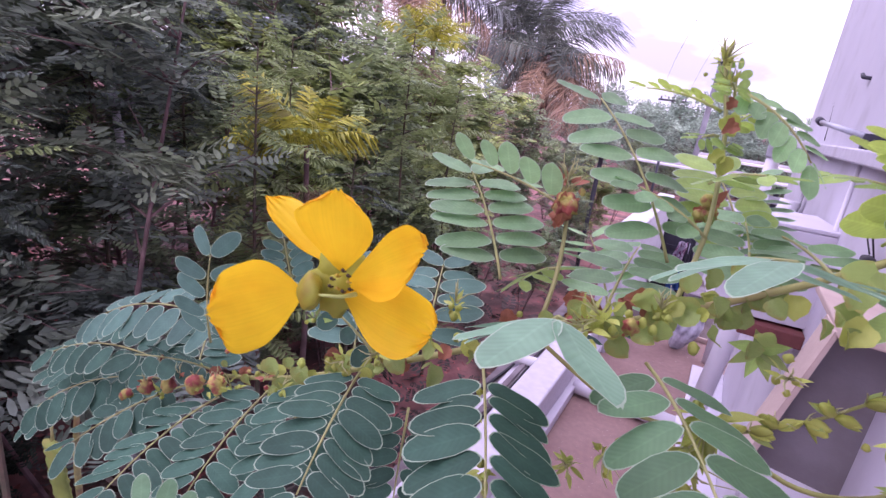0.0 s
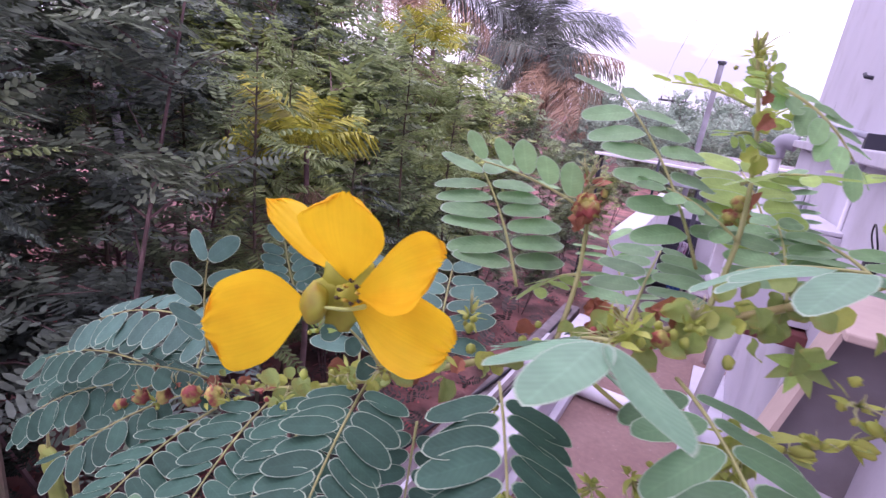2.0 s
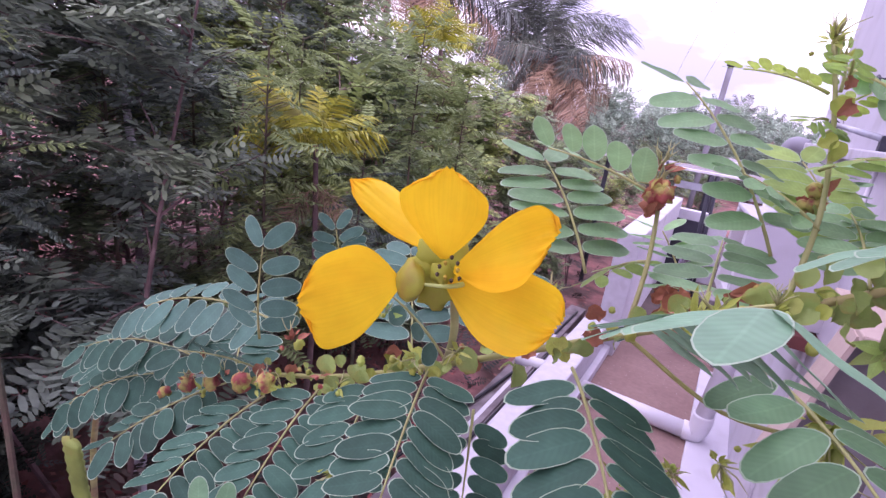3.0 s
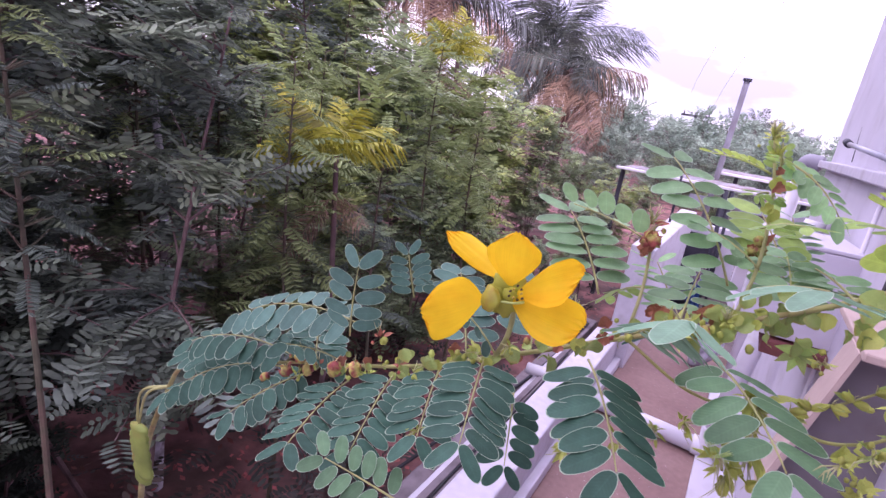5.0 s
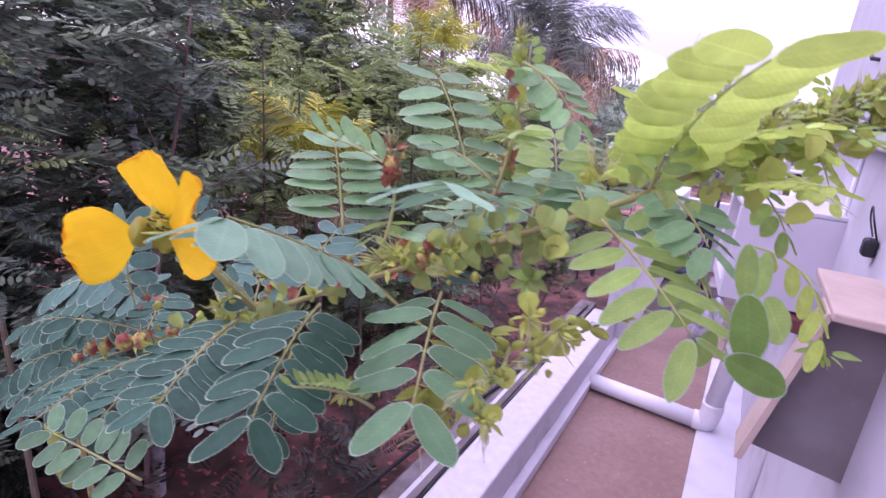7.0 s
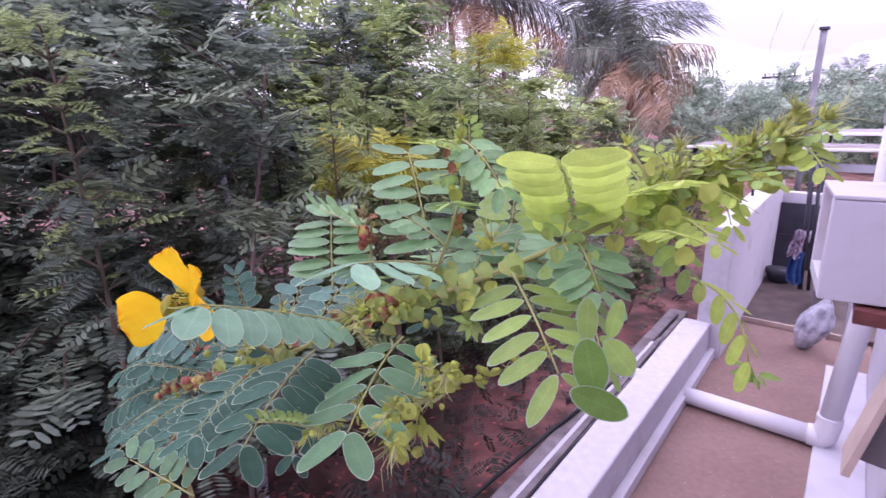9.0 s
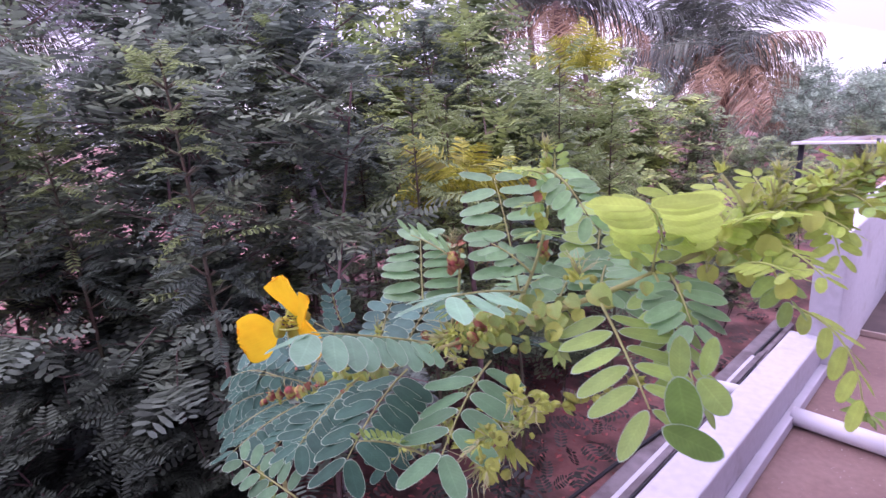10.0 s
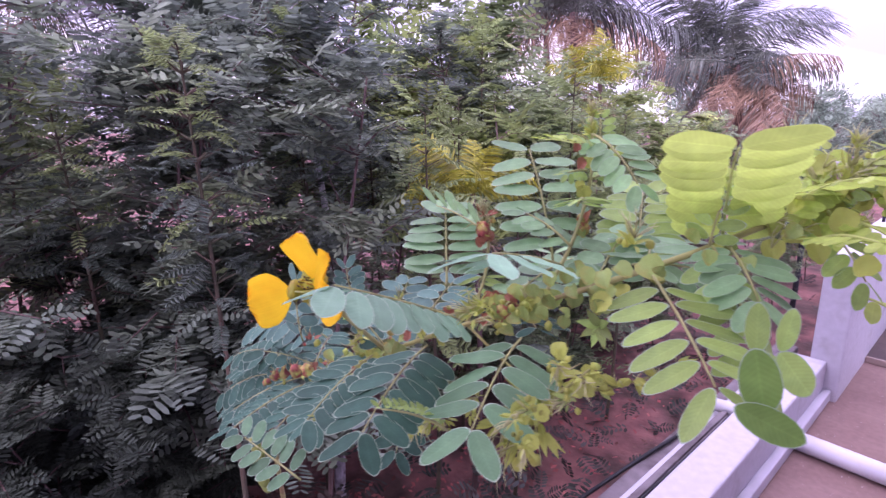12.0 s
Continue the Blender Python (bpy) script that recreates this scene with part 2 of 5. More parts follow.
part("slab", boxed((0.0, 0.0, 0.337), (0.33, 0.38, 0.352), 0.004), WHITE_WALL, hood2, "white-washed top slab", local=True)
part("sill", boxed((0.0, 0.052, 0.0), (0.33, 0.328, 0.05), 0.004), WHITE_WALL, hood2, local=True)
part("recess", boxed((0.05, 0.052, 0.052), (0.33, 0.328, 0.335)), TAN, hood2, "bare plaster recess", local=True)

# fittings on the house wall
BLACK = material("black_rubber_and_hole_shade", (0.02, 0.02, 0.025), 0.6, 0.2, 30.0)
RED_OXIDE = material("red_oxide", (0.16, 0.05, 0.045), 0.8, 0.25, 14.0)
SACK = material("grey_plastic_sack", (0.52, 0.52, 0.60), 0.45, 0.2, 16.0, 0.6, 30, second=(0.26, 0.25, 0.31), second_scale=9.0)
CLOTH_BLUE = material("blue_cloth", (0.05, 0.13, 0.36), 0.9, 0.2, 20.0)
CLOTH_PALE = material("pale_patterned_cloth", (0.60, 0.55, 0.64), 0.9, 0.1, 20.0, second=(0.22, 0.06, 0.14), second_scale=28.0, second_low=0.5, second_high=0.6)
tagged(part("trim_red_sill", boxed((0.72, 1.98, 1.115), (WALL_X, 2.40, 1.165), 0.004), RED_OXIDE), "red-oxide painted sill under the white hood", "sill", kind="structure")
vent_hole = tagged(new("wall_ventilator"), "round wall ventilator with a dark opening", "ventilator")
bm = bmesh.new()
ring = [(WALL_X - 0.006, 3.12 + 0.085 * math.cos(a), 1.52 + 0.085 * math.sin(a)) for a in (2 * math.pi * k / 24 for k in range(25))]
tube(bm, ring, 0.012, 8, closed=False)
part("rim", bm, WHITE_WALL, vent_hole, smooth=True)
# solid black disc painted in for the dark inside of the opening
part("opening", tube(bmesh.new(), [(WALL_X - 0.004, 3.12, 1.52), (WALL_X + 0.02, 3.12, 1.52)], 0.078, 24), BLACK, vent_hole)
hook = tagged(new("hanging_cable"), "short black cable loop with a plug on the wall", "cable")
part("loop", tube(bmesh.new(), curve_points([(WALL_X - 0.004, 1.56, 1.545), (WALL_X - 0.03, 1.52, 1.60), (WALL_X - 0.03, 1.58, 1.625), (WALL_X - 0.02, 1.62, 1.59), (WALL_X - 0.01, 1.585, 1.55)], 8), 0.0022, 6), BLACK, hook, smooth=True)
part("plug", boxed((WALL_X - 0.03, 1.53, 1.505), (WALL_X - 0.002, 1.575, 1.55), 0.008), BLACK, hook)
tagged(part("wall_cable", tube(bmesh.new(), curve_points([(0.961, 3.72, 3.4), (0.961, 3.58, 2.6), (0.961, 3.66, 2.2), (0.955, 3.45, 1.82)], 8), 0.004, 6), BLACK, smooth=True), "thin black cable down the upper wall", "cable")
rod = tagged(new("wall_bracket"), "dark iron rod bracket above the ledge", "bracket")
part("rod", tube(bmesh.new(), [(0.86, 2.95, 1.895), (0.90, 2.1, 1.84)], 0.011, 10), GREY_METAL, rod, smooth=True)
part("knob", tube(bmesh.new(), [(0.857, 3.02, 1.905), (0.861, 2.93, 1.892)], 0.017, 10), DARK_METAL, rod, smooth=True)
part("foot", boxed((0.895, 2.08, 1.80), (0.97, 2.12, 1.85), 0.003), DARK_METAL, rod)
tagged(part("wall_conduit", tube(bmesh.new(), [(WALL_X - 0.006, 2.1, 0.03), (WALL_X - 0.006, 2.1, 1.75)], 0.008, 8), PVC, smooth=True), "thin white conduit on the house wall", "conduit")
sensor = tagged(new("wall_hook"), "small dark hook on the upper wall", "hook")
part("hook", tube(bmesh.new(), [(0.965, 2.74, 2.08), (0.93, 2.76, 2.085), (0.93, 2.80, 2.10)], 0.008, 8), DARK_METAL, sensor, smooth=True)
vent = tagged(new("vent_pipe"), "white vent pipe with a grey elbow cap", "pipe")
part("shaft", tube(bmesh.new(), [(0.80, 4.32, 0.0), (0.80, 4.32, 1.68)], 0.045, 18), PVC, vent, smooth=True)
part("cap", tube(bmesh.new(), curve_points([(0.80, 4.32, 1.66), (0.80, 4.32, 1.74), (0.83, 4.30, 1.78), (0.90, 4.28, 1.77)], 6), 0.053, 16), GREY_PAINT, vent, smooth=True)

# outside the parapet: a stepped cement edge, a gutter and a cable
EDGE = material("weathered_cement_edge", (0.21, 0.18, 0.195), 0.9, 0.25, 9.0, 0.4, 60, second=(0.16, 0.13, 0.14), second_scale=5.0)
tagged(part("trim_outer_step", boxed((-0.36, -2.5, -0.7), (-0.192, 3.85, 0.06), 0.008), EDGE), "weathered cement step outside the parapet", "step", kind="structure")
tagged(part("trim_outer_groove", boxed((-0.41, -2.5, -0.7), (-0.364, 3.85, 0.015), 0.008), WHITE_WALL), "chalky cement fillet outside the parapet", "step", kind="structure")
tagged(part("trim_outer_slab", boxed((-0.62, -2.5, -0.7), (-0.45, 5.2, -0.20), 0.012), EDGE), "weathered cement slab beside the parapet", "slab", kind="structure")
tagged(part("ground_cable", tube(bmesh.new(), curve_points([(-1.05, 0.2, -0.50), (-0.95, 1.2, -0.48), (-0.80, 1.9, -0.35), (-0.62, 2.6, -0.188), (-0.52, 3.6, -0.188), (-0.50, 5.0, -0.188)], 10), 0.012, 8), BLACK, smooth=True), "black cable lying along the cement slab", "cable")
for x, wander in ((-0.245, 0.006), (-0.298, 0.010)):
    tagged(part("ledge_cable", tube(bmesh.new(), curve_points([(x + wander * math.sin(2.3 * k + 40 * x), -2.4 + 0.6 * k, 0.067) for k in range(11)], 6), 0.007, 7), BLACK, smooth=True), "thin black cable lying on the ribbed outer step", "cable")
outlet = tagged(new("pipe_outlet"), "white plastic pipe end sticking out of the parapet", "pipe")
part("spout", tube(bmesh.new(), [(-0.17, 3.12, 0.10), (-0.45, 3.13, 0.07)], 0.04, 16), PVC, outlet, smooth=True)

for k, (x, z) in enumerate(((-0.215, 0.062), (-0.27, 0.062), (-0.325, 0.062))):
    tagged(part("trim_edge_strip", boxed((x - 0.012, -2.5, 0.055), (x + 0.012, 3.84, 0.075), 0.004), WHITE_WALL if k % 2 else EDGE), "narrow cement rib along the outer step", "step", kind="structure")

# the far end of the passage
tagged(part("wall_end", boxed((-0.17, 6.60, -0.1), (0.62, 6.72, 0.86), 0.008), WHITE_WALL), "low white-washed end wall of the passage", "wall", kind="structure")
door = tagged(new("metal_door"), "dark grey metal door leaning at the end wall", "door")
part("leaf", boxed((0.06, 6.50, 0.04), (0.42, 6.535, 0.76), 0.006), DARK_METAL, door)
part("rail", boxed((0.05, 6.485, 0.38), (0.43, 6.50, 0.42), 0.003), DARK_METAL, door)
part("handle", tube(bmesh.new(), [(0.38, 6.48, 0.36), (0.38, 6.455, 0.38), (0.38, 6.455, 0.46), (0.38, 6.48, 0.48)], 0.008, 8), GREY_METAL, door, smooth=True)
post = tagged(part("gate_post", tube(bmesh.new(), [(0.40, 5.8, 0.03), (0.335, 5.8, 1.35)], 0.022, 10), DARK_METAL, smooth=True), "thin black steel gate post", "post", group="gate posts")
tagged(part("gate_post", tube(bmesh.new(), [(0.465, 5.8, 0.03), (0.395, 5.8, 1.35)], 0.016, 10), DARK_METAL, smooth=True), "thin black steel gate post", "post", group="gate posts")
tagged(part("gate_post", tube(bmesh.new(), [(-0.05, 5.35, 0.9), (-0.06, 5.35, 1.45)], 0.012, 10), DARK_METAL, smooth=True), "thin black steel post on the parapet", "post", group="gate posts")


def hung_cloth(name, x0, x1, y, z0, z1, mat, parent, seed):
    bm, rnd = bmesh.new(), random.Random(seed)
    rows = []
    for i in range(13):
        v = i / 12
        rows.append([bm.verts.new((x0 + (x1 - x0) * (0.5 + (u - 0.5) * (0.75 + 0.35 * v)) + 0.012 * math.sin(5 * v + seed), y - 0.03 * math.sin(9 * u + 2 * v + seed) - 0.02 * math.sin(17 * u), z1 + (z0 - z1) * v + 0.012 * math.sin(8 * u) * v)) for u in (j / 14 for j in range(15))])
    for a, b in zip(rows, rows[1:]):
        for j in range(14):
            bm.faces.new((a[j], a[j + 1], b[j + 1], b[j]))
    bmesh.ops.solidify(bm, geom=bm.faces[:], thickness=0.004)
    return part(name, bm, mat, parent, smooth=True)


cloth = tagged(new("hanging_clothes"), "blue and patterned clothes hanging by the gate post", "clothes")
hung_cloth("garment", 0.27, 0.38, 5.72, 0.36, 0.64, CLOTH_PALE, cloth, 1)
hung_cloth("garment", 0.28, 0.40, 5.74, 0.10, 0.42, CLOTH_BLUE, cloth, 2)
block = tagged(new("concrete_block"), "grey hollow concrete block with round holes", "block")
part("body", boxed((0.52, 5.10, 0.04), (0.68, 5.45, 0.30), 0.008), EDGE, block)
# black plugs give the holes their inner shade; the block is solid
for hx, hz in ((0.565, 0.11), (0.635, 0.11), (0.565, 0.21), (0.635, 0.21)):
    part("hole", tube(bmesh.new(), [(hx, 5.096, hz), (hx, 5.12, hz)], 0.018, 12), BLACK, block)
sack_bm = bmesh.new()
bmesh.ops.create_icosphere(sack_bm, subdivisions=5, radius=1)
for v in sack_bm.verts:
    p = v.co.copy()
    a = math.atan2(p.y, p.x)
    crumple = 1 + 0.13 * noise.noise(p * 2.1) + 0.06 * noise.noise(Vector((6 * math.cos(a), 6 * math.sin(a), 1.5 * p.z))) + 0.07 * abs(noise.noise(p * 6.0)) + 0.05 * noise.noise(p * 13.0)
    girth = 1 - 0.45 * max(0.0, p.z) ** 1.5 - 0.30 * max(0.0, -p.z) ** 2
    v.co = Vector((0.585 + 0.105 * p.x * crumple * girth + 0.055 * p.z, 4.42 + 0.11 * p.y * crumple * girth, 0.205 + 0.215 * p.z * (1 + 0.5 * (crumple - 1))))
    v.co.z = max(v.co.z, 0.002)
tagged(part("plastic_sack", sack_bm, SACK, smooth=True), "full crumpled grey plastic sack against the wall", "sack")
tub_bm = bmesh.new()
tube(tub_bm, [(0.20, 5.95, 0.04), (0.20, 5.95, 0.10), (0.20, 5.95, 0.17)], [0.09, 0.11, 0.13], 18)
tagged(part("water_tub", tub_bm, DARK_METAL, smooth=True), "dark round tub on the yard floor", "tub")

# pole, sheds and the far utility line
pole = tagged(new("steel_pole"), "tall grey steel pole with a cap", "pole")
part("shaft", tube(bmesh.new(), [(0.03, 8.7, GROUND_Z - 0.1), (0.062, 8.7, 2.70)], 0.040, 14), POLE_STEEL, pole, smooth=True)
part("cap", tube(bmesh.new(), [(0.062, 8.7, 2.70), (0.063, 8.7, 2.735)], 0.060, 14), DARK_METAL, pole)
OLD_SHEET = material("rusty_grey_sheet", (0.20, 0.19, 0.22), 0.7, 0.2, 5.0, 0.2, 60, second=(0.15, 0.10, 0.09), second_scale=4.0)
shed = tagged(new("shed_roof"), "grey sheet-metal lean-to roof on steel posts", "roof")
bm = bmesh.new()
for k in range(22):
    x0 = -1.02 + 0.10 * k
    box(bm, (x0, 7.0, 1.285 + 0.006 * (k % 2)), (x0 + 0.102, 7.9, 1.30 + 0.006 * (k % 2)))
part("sheet", bm, OLD_SHEET, shed)
part("edge_beam", boxed((-1.05, 6.955, 1.278), (1.2, 6.995, 1.310), 0.006), PVC, shed, "pale painted edge beam")
part("cross_beam", boxed((-0.1, 7.05, 1.05), (1.2, 7.10, 1.14), 0.006), GREY_METAL, shed)
for px in (-0.98, 0.28, 1.1):
    part("post", tube(bmesh.new(), [(px, 7.1, GROUND_Z - 0.1), (px, 7.1, 1.285)], 0.03, 10), DARK_METAL, shed)
shed2 = tagged(new("shed_roof"), "smaller grey sheet roof behind the lean-to", "roof")
part("sheet", boxed((0.02, 8.9, 1.34), (1.9, 10.4, 1.37), 0.006), OLD_SHEET, shed2)
part("edge_beam", boxed((0.0, 8.85, 1.345), (1.9, 8.895, 1.385), 0.006), PVC, shed2, "pale painted edge beam")
for px in (0.3, 1.6):
    part("post", tube(bmesh.new(), [(px, 9.0, GROUND_Z - 0.1), (px, 9.0, 1.34)], 0.03, 10), DARK_METAL, shed2)
power = tagged(new("utility_pole"), "distant utility pole with a cross arm", "utility pole")
part("mast", tube(bmesh.new(), [(-5.2, 50, GROUND_Z - 0.2), (-5.2, 50, 4.0)], 0.12, 8), DARK_METAL, power)
part("cross_arm", boxed((-6.4, 49.9, 3.55), (-4.0, 50.1, 3.72)), DARK_METAL, power)
for ix in (-6.2, -5.6, -4.8, -4.2):
    part("insulator", boxed((ix - 0.05, 49.95, 3.72), (ix + 0.05, 50.05, 3.95)), DARK_METAL, power)
for k, ix in enumerate((-6.2, -4.2)):
    tagged(part("overhead_wire", tube(bmesh.new(), curve_points([(ix, 50, 3.95), (ix * 0.7 + 1.0, 30, 4.7), (ix * 0.4 + 2.4, 12, 6.4), (ix * 0.25 + 3.0, 2, 8.2)], 10), 0.007, 5), GREY_METAL), "thin overhead power wire", "wire", group="overhead wires")


# ---- trees and shrubs behind ----
def leaf_colour(name, color, tip, trans=0.3, rough=0.55, island=0.5):
    return material(name, color, rough, 0.15, 30.0, island=island, trans=trans, spec=0.35, second=tip, second_scale=0.9, second_low=0.4, second_high=0.62)


DARK_FOLIAGE = leaf_colour("dark_feathery_foliage", (0.150, 0.190, 0.168), (0.200, 0.245, 0.165), trans=0.48)
# near-black leaf colour carries the shade inside the dense left trees
SHADED_FOLIAGE = leaf_colour("shade_darkened_foliage", (0.042, 0.056, 0.048), (0.072, 0.092, 0.066), trans=0.28, rough=0.8)
# dull dry leaves, with the bluish haze of the back mixed into their colour
HAZED_DUSKY_FOLIAGE = leaf_colour("hazed_dusky_foliage", (0.175, 0.158, 0.190), (0.180, 0.190, 0.185), trans=0.45, island=0.55)
MID_FOLIAGE = leaf_colour("mid_green_foliage", (0.165, 0.220, 0.140), (0.215, 0.275, 0.125), trans=0.4)
BRIGHT_FOLIAGE = leaf_colour("bright_feathery_foliage", (0.21, 0.285, 0.125), (0.31, 0.36, 0.11), trans=0.45)
# pale base colour stands in for haze over the distant bushes
HAZED_FOLIAGE = leaf_colour("far_hazed_foliage", (0.23, 0.305, 0.245), (0.29, 0.37, 0.285), trans=0.4)
PALM_GREEN = leaf_colour("palm_green", (0.085, 0.100, 0.096), (0.135, 0.155, 0.125), trans=0.15)
PALM_DEAD = leaf_colour("dead_palm_brown", (0.22, 0.140, 0.105), (0.37, 0.245, 0.165), island=0.5)
PALM_YELLOW = leaf_colour("yellow_palm", (0.38, 0.355, 0.04), (0.23, 0.27, 0.055))
BARK = material("brown_bark", (0.15, 0.095, 0.095), 0.9, 0.3, 14.0, 0.6, 40)
PALE_BARK = material("whitewashed_bark", (0.62, 0.60, 0.66), 0.9, 0.3, 14.0, 0.6, 40, second=(0.20, 0.16, 0.17), second_scale=9.0, second_low=0.48, second_high=0.6)


def polygons(name, verts, sides, mat):
    """A mesh of loose polygons of that many sides, from their corners in order."""
    v = np.ascontiguousarray(verts, dtype=np.float32).reshape(-1, 3)
    q = len(v) // sides
    me = bpy.data.meshes.new(name)
    me.vertices.add(len(v))
    me.vertices.foreach_set("co", v.ravel())
    me.loops.add(len(v))
    me.loops.foreach_set("vertex_index", np.arange(len(v), dtype=np.int32))
    me.polygons.add(q)
    me.polygons.foreach_set("loop_start", np.arange(0, len(v), sides, dtype=np.int32))
    me.polygons.foreach_set("loop_total", np.full(q, sides, dtype=np.int32))
    me.materials.append(mat)
    me.update(calc_edges=True)
    return me


def feather_leaves(name, places, pairs, mat, length=0.2, width=0.055):
    """Many pinnate leaves in one mesh. places: rows of base, direction, up, size."""
    n = len(places)
    base, d, u = (np.array([p[i] for p in places], dtype=np.float32) for i in range(3))
    size = np.array([p[3] for p in places], dtype=np.float32)[:, None]
    d /= np.linalg.norm(d, axis=1, keepdims=True)
    s = np.cross(d, u)
    s /= np.linalg.norm(s, axis=1, keepdims=True) + 1e-9
    u = np.cross(s, d)
    verts = []
    rng = np.random.RandomState(n)
    for k in range(pairs):
        t = (k + 0.6) / pairs
        spread = width * (0.55 + 0.9 * math.sin(math.pi * min(1, t * 0.85 + 0.12)))
        half = length / pairs * 0.36
        for side in (-1, 1):
            droop = rng.uniform(-0.35, 0.15, (n, 1)).astype(np.float32)
            mid = base + d * (t * length * size) - u * (0.16 * t * t * length * size)
            tipv = mid + (s * side + d * 0.28 + u * droop) * (spread * size)
            a, b = mid * 0.68 + tipv * 0.32, mid * 0.22 + tipv * 0.78
            w = d * half * size
            verts += [mid, a - w, b - w, tipv, b + w, a + w]
    return polygons(name, np.stack(verts, 1), 6, mat)


def thicket_tree(height, spread, leaves, mat, label, seed, low=0.15, size=1.0, stems=2, bark=None, pairs=7, up_bias=0.0):
    """A slender many-stemmed tree with feathery pinnate leaves on ascending twigs, at the world's origin."""
    rnd = random.Random(seed)
    tree = tagged(new("tree"), label, "tree", group="feathery trees")
    trunk, places, twigs = bmesh.new(), [], []
    for k in range(stems):
        a = rnd.uniform(0, 6.28)
        top = Vector((spread * 0.4 * math.cos(a), spread * 0.4 * math.sin(a), height * rnd.uniform(0.8, 1.0)))
        bend = Vector((rnd.uniform(-0.3, 0.3), rnd.uniform(-0.3, 0.3), 0)) * height * 0.3
        line = curve_points([(0.05 * math.cos(a), 0.05 * math.sin(a), -0.05), top * 0.5 + bend, top], 8)
        tube(trunk, line, [(0.017 if bark is None else 0.034) * (1 - 0.75 * i / len(line)) * height / 3 for i in range(len(line))], 6)
        for j in range(int(height * 11)):
            t = rnd.uniform(low, 1)
            p = line[min(int(t * len(line)), len(line) - 1)]
            b = rnd.uniform(0, 6.28)
            reach = spread * rnd.uniform(0.25, 0.8) * (1.15 - 0.6 * t)
            end = p + Vector((reach * math.cos(b), reach * math.sin(b), reach * rnd.uniform(-0.1, 0.7)))
            mid = (p + end) / 2 + Vector((0, 0, 0.08 * reach))
            tube(trunk, [p, mid, end], [0.007, 0.005, 0.002], 4, closed=False)
            twigs.append((p, mid, end))
    for _ in range(leaves):
        p, mid, end = rnd.choice(twigs)
        t = rnd.uniform(0.2, 1.0)
        q = p.lerp(mid, t * 2) if t < 0.5 else mid.lerp(end, t * 2 - 1)
        out = (end - p).normalized()
        d = out * 0.6 + Vector((rnd.uniform(-1, 1), rnd.uniform(-1, 1), rnd.uniform(-0.5, 0.3) + up_bias))
        up = Vector((rnd.uniform(-0.35, 0.35), rnd.uniform(-0.35, 0.35), 1))
        places.append((q, d, up, size * rnd.uniform(0.6, 1.25)))
    part("trunk", trunk, bark or BARK, tree, local=True)
    part("crown", feather_leaves("crown", places, pairs, mat), mat, tree, local=True)
    return tree


def at_bearing(bearing, distance, z=GROUND_Z):
    """A place so many degrees to the left of the passage's line and so far from its near end."""
    return Vector((0.6 - distance * math.sin(radians(bearing)), distance * math.cos(radians(bearing)), z))


def plant(tree, place, turn, grow=1.0):
    tree.matrix_basis = Matrix.Translation(place) @ pose(0, 0, 0, 0, 0, turn) @ Matrix.Scale(grow, 4)
    return tree


NEAR_KINDS = [
    thicket_tree(3.3, 1.15, 950, DARK_FOLIAGE, "slender tree with dark feathery grey-green leaves", 1, low=0.42),
    thicket_tree(3.7, 1.25, 900, HAZED_DUSKY_FOLIAGE, "slender tree with dull purplish-brown feathery leaves, tinted bluish for haze", 2, low=0.48, stems=3),
    thicket_tree(2.9, 1.2, 950, MID_FOLIAGE, "bushy tree with mid-green feathery leaves", 3, low=0.42, stems=3),
    thicket_tree(4.3, 1.3, 900, DARK_FOLIAGE, "tall slender tree with dark feathery leaves", 4, low=0.44),
]
BRIGHT_KINDS = [
    thicket_tree(3.6, 1.6, 620, BRIGHT_FOLIAGE, "leafy tree with bright yellow-green feathery leaves", 5, low=0.25, stems=3, size=2.0, pairs=6),
    thicket_tree(3.9, 1.7, 640, MID_FOLIAGE, "leafy tree with fresh green feathery leaves", 6, low=0.2, stems=3, size=2.0, pairs=6),
]
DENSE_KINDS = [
    thicket_tree(2.3, 0.75, 2600, SHADED_FOLIAGE, "dense bushy tree with feathery leaves to the ground, coloured dark for shade", 41, low=0.04, stems=3, size=0.72, pairs=8),
    thicket_tree(2.6, 0.80, 2600, SHADED_FOLIAGE, "dense bushy tree with feathery leaves to the ground, coloured dark for shade", 42, low=0.04, stems=4, size=0.78, pairs=8),
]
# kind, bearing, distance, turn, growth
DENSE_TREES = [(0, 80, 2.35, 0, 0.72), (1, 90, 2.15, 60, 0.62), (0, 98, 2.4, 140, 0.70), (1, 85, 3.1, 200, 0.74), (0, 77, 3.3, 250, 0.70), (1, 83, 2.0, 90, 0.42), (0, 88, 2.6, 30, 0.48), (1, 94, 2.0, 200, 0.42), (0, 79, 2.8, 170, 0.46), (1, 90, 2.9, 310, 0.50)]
NEAR_TREES = [
    (0, 66, 2.3, 0, 0.80), (0, 84, 2.5, 40, 0.84), (3, 100, 2.9, 0, 0.85), (2, 58, 3.2, 0, 0.82), (0, 75, 3.4, 120, 0.95),
    (3, 62, 4.2, 20, 0.95), (2, 92, 3.8, 150, 0.95), (1, 70, 4.7, 250, 1.0), (2, 82, 4.6, 30, 1.0), (0, 54, 4.8, 200, 0.95),
    (3, 64, 6.0, 110, 1.05), (1, 77, 6.2, 170, 1.05), (0, 90, 6.4, 20, 0.8), (2, 58, 6.8, 0, 1.2),
    (3, 71, 7.6, 210, 1.15), (0, 84, 8.2, 90, 0.95),
]
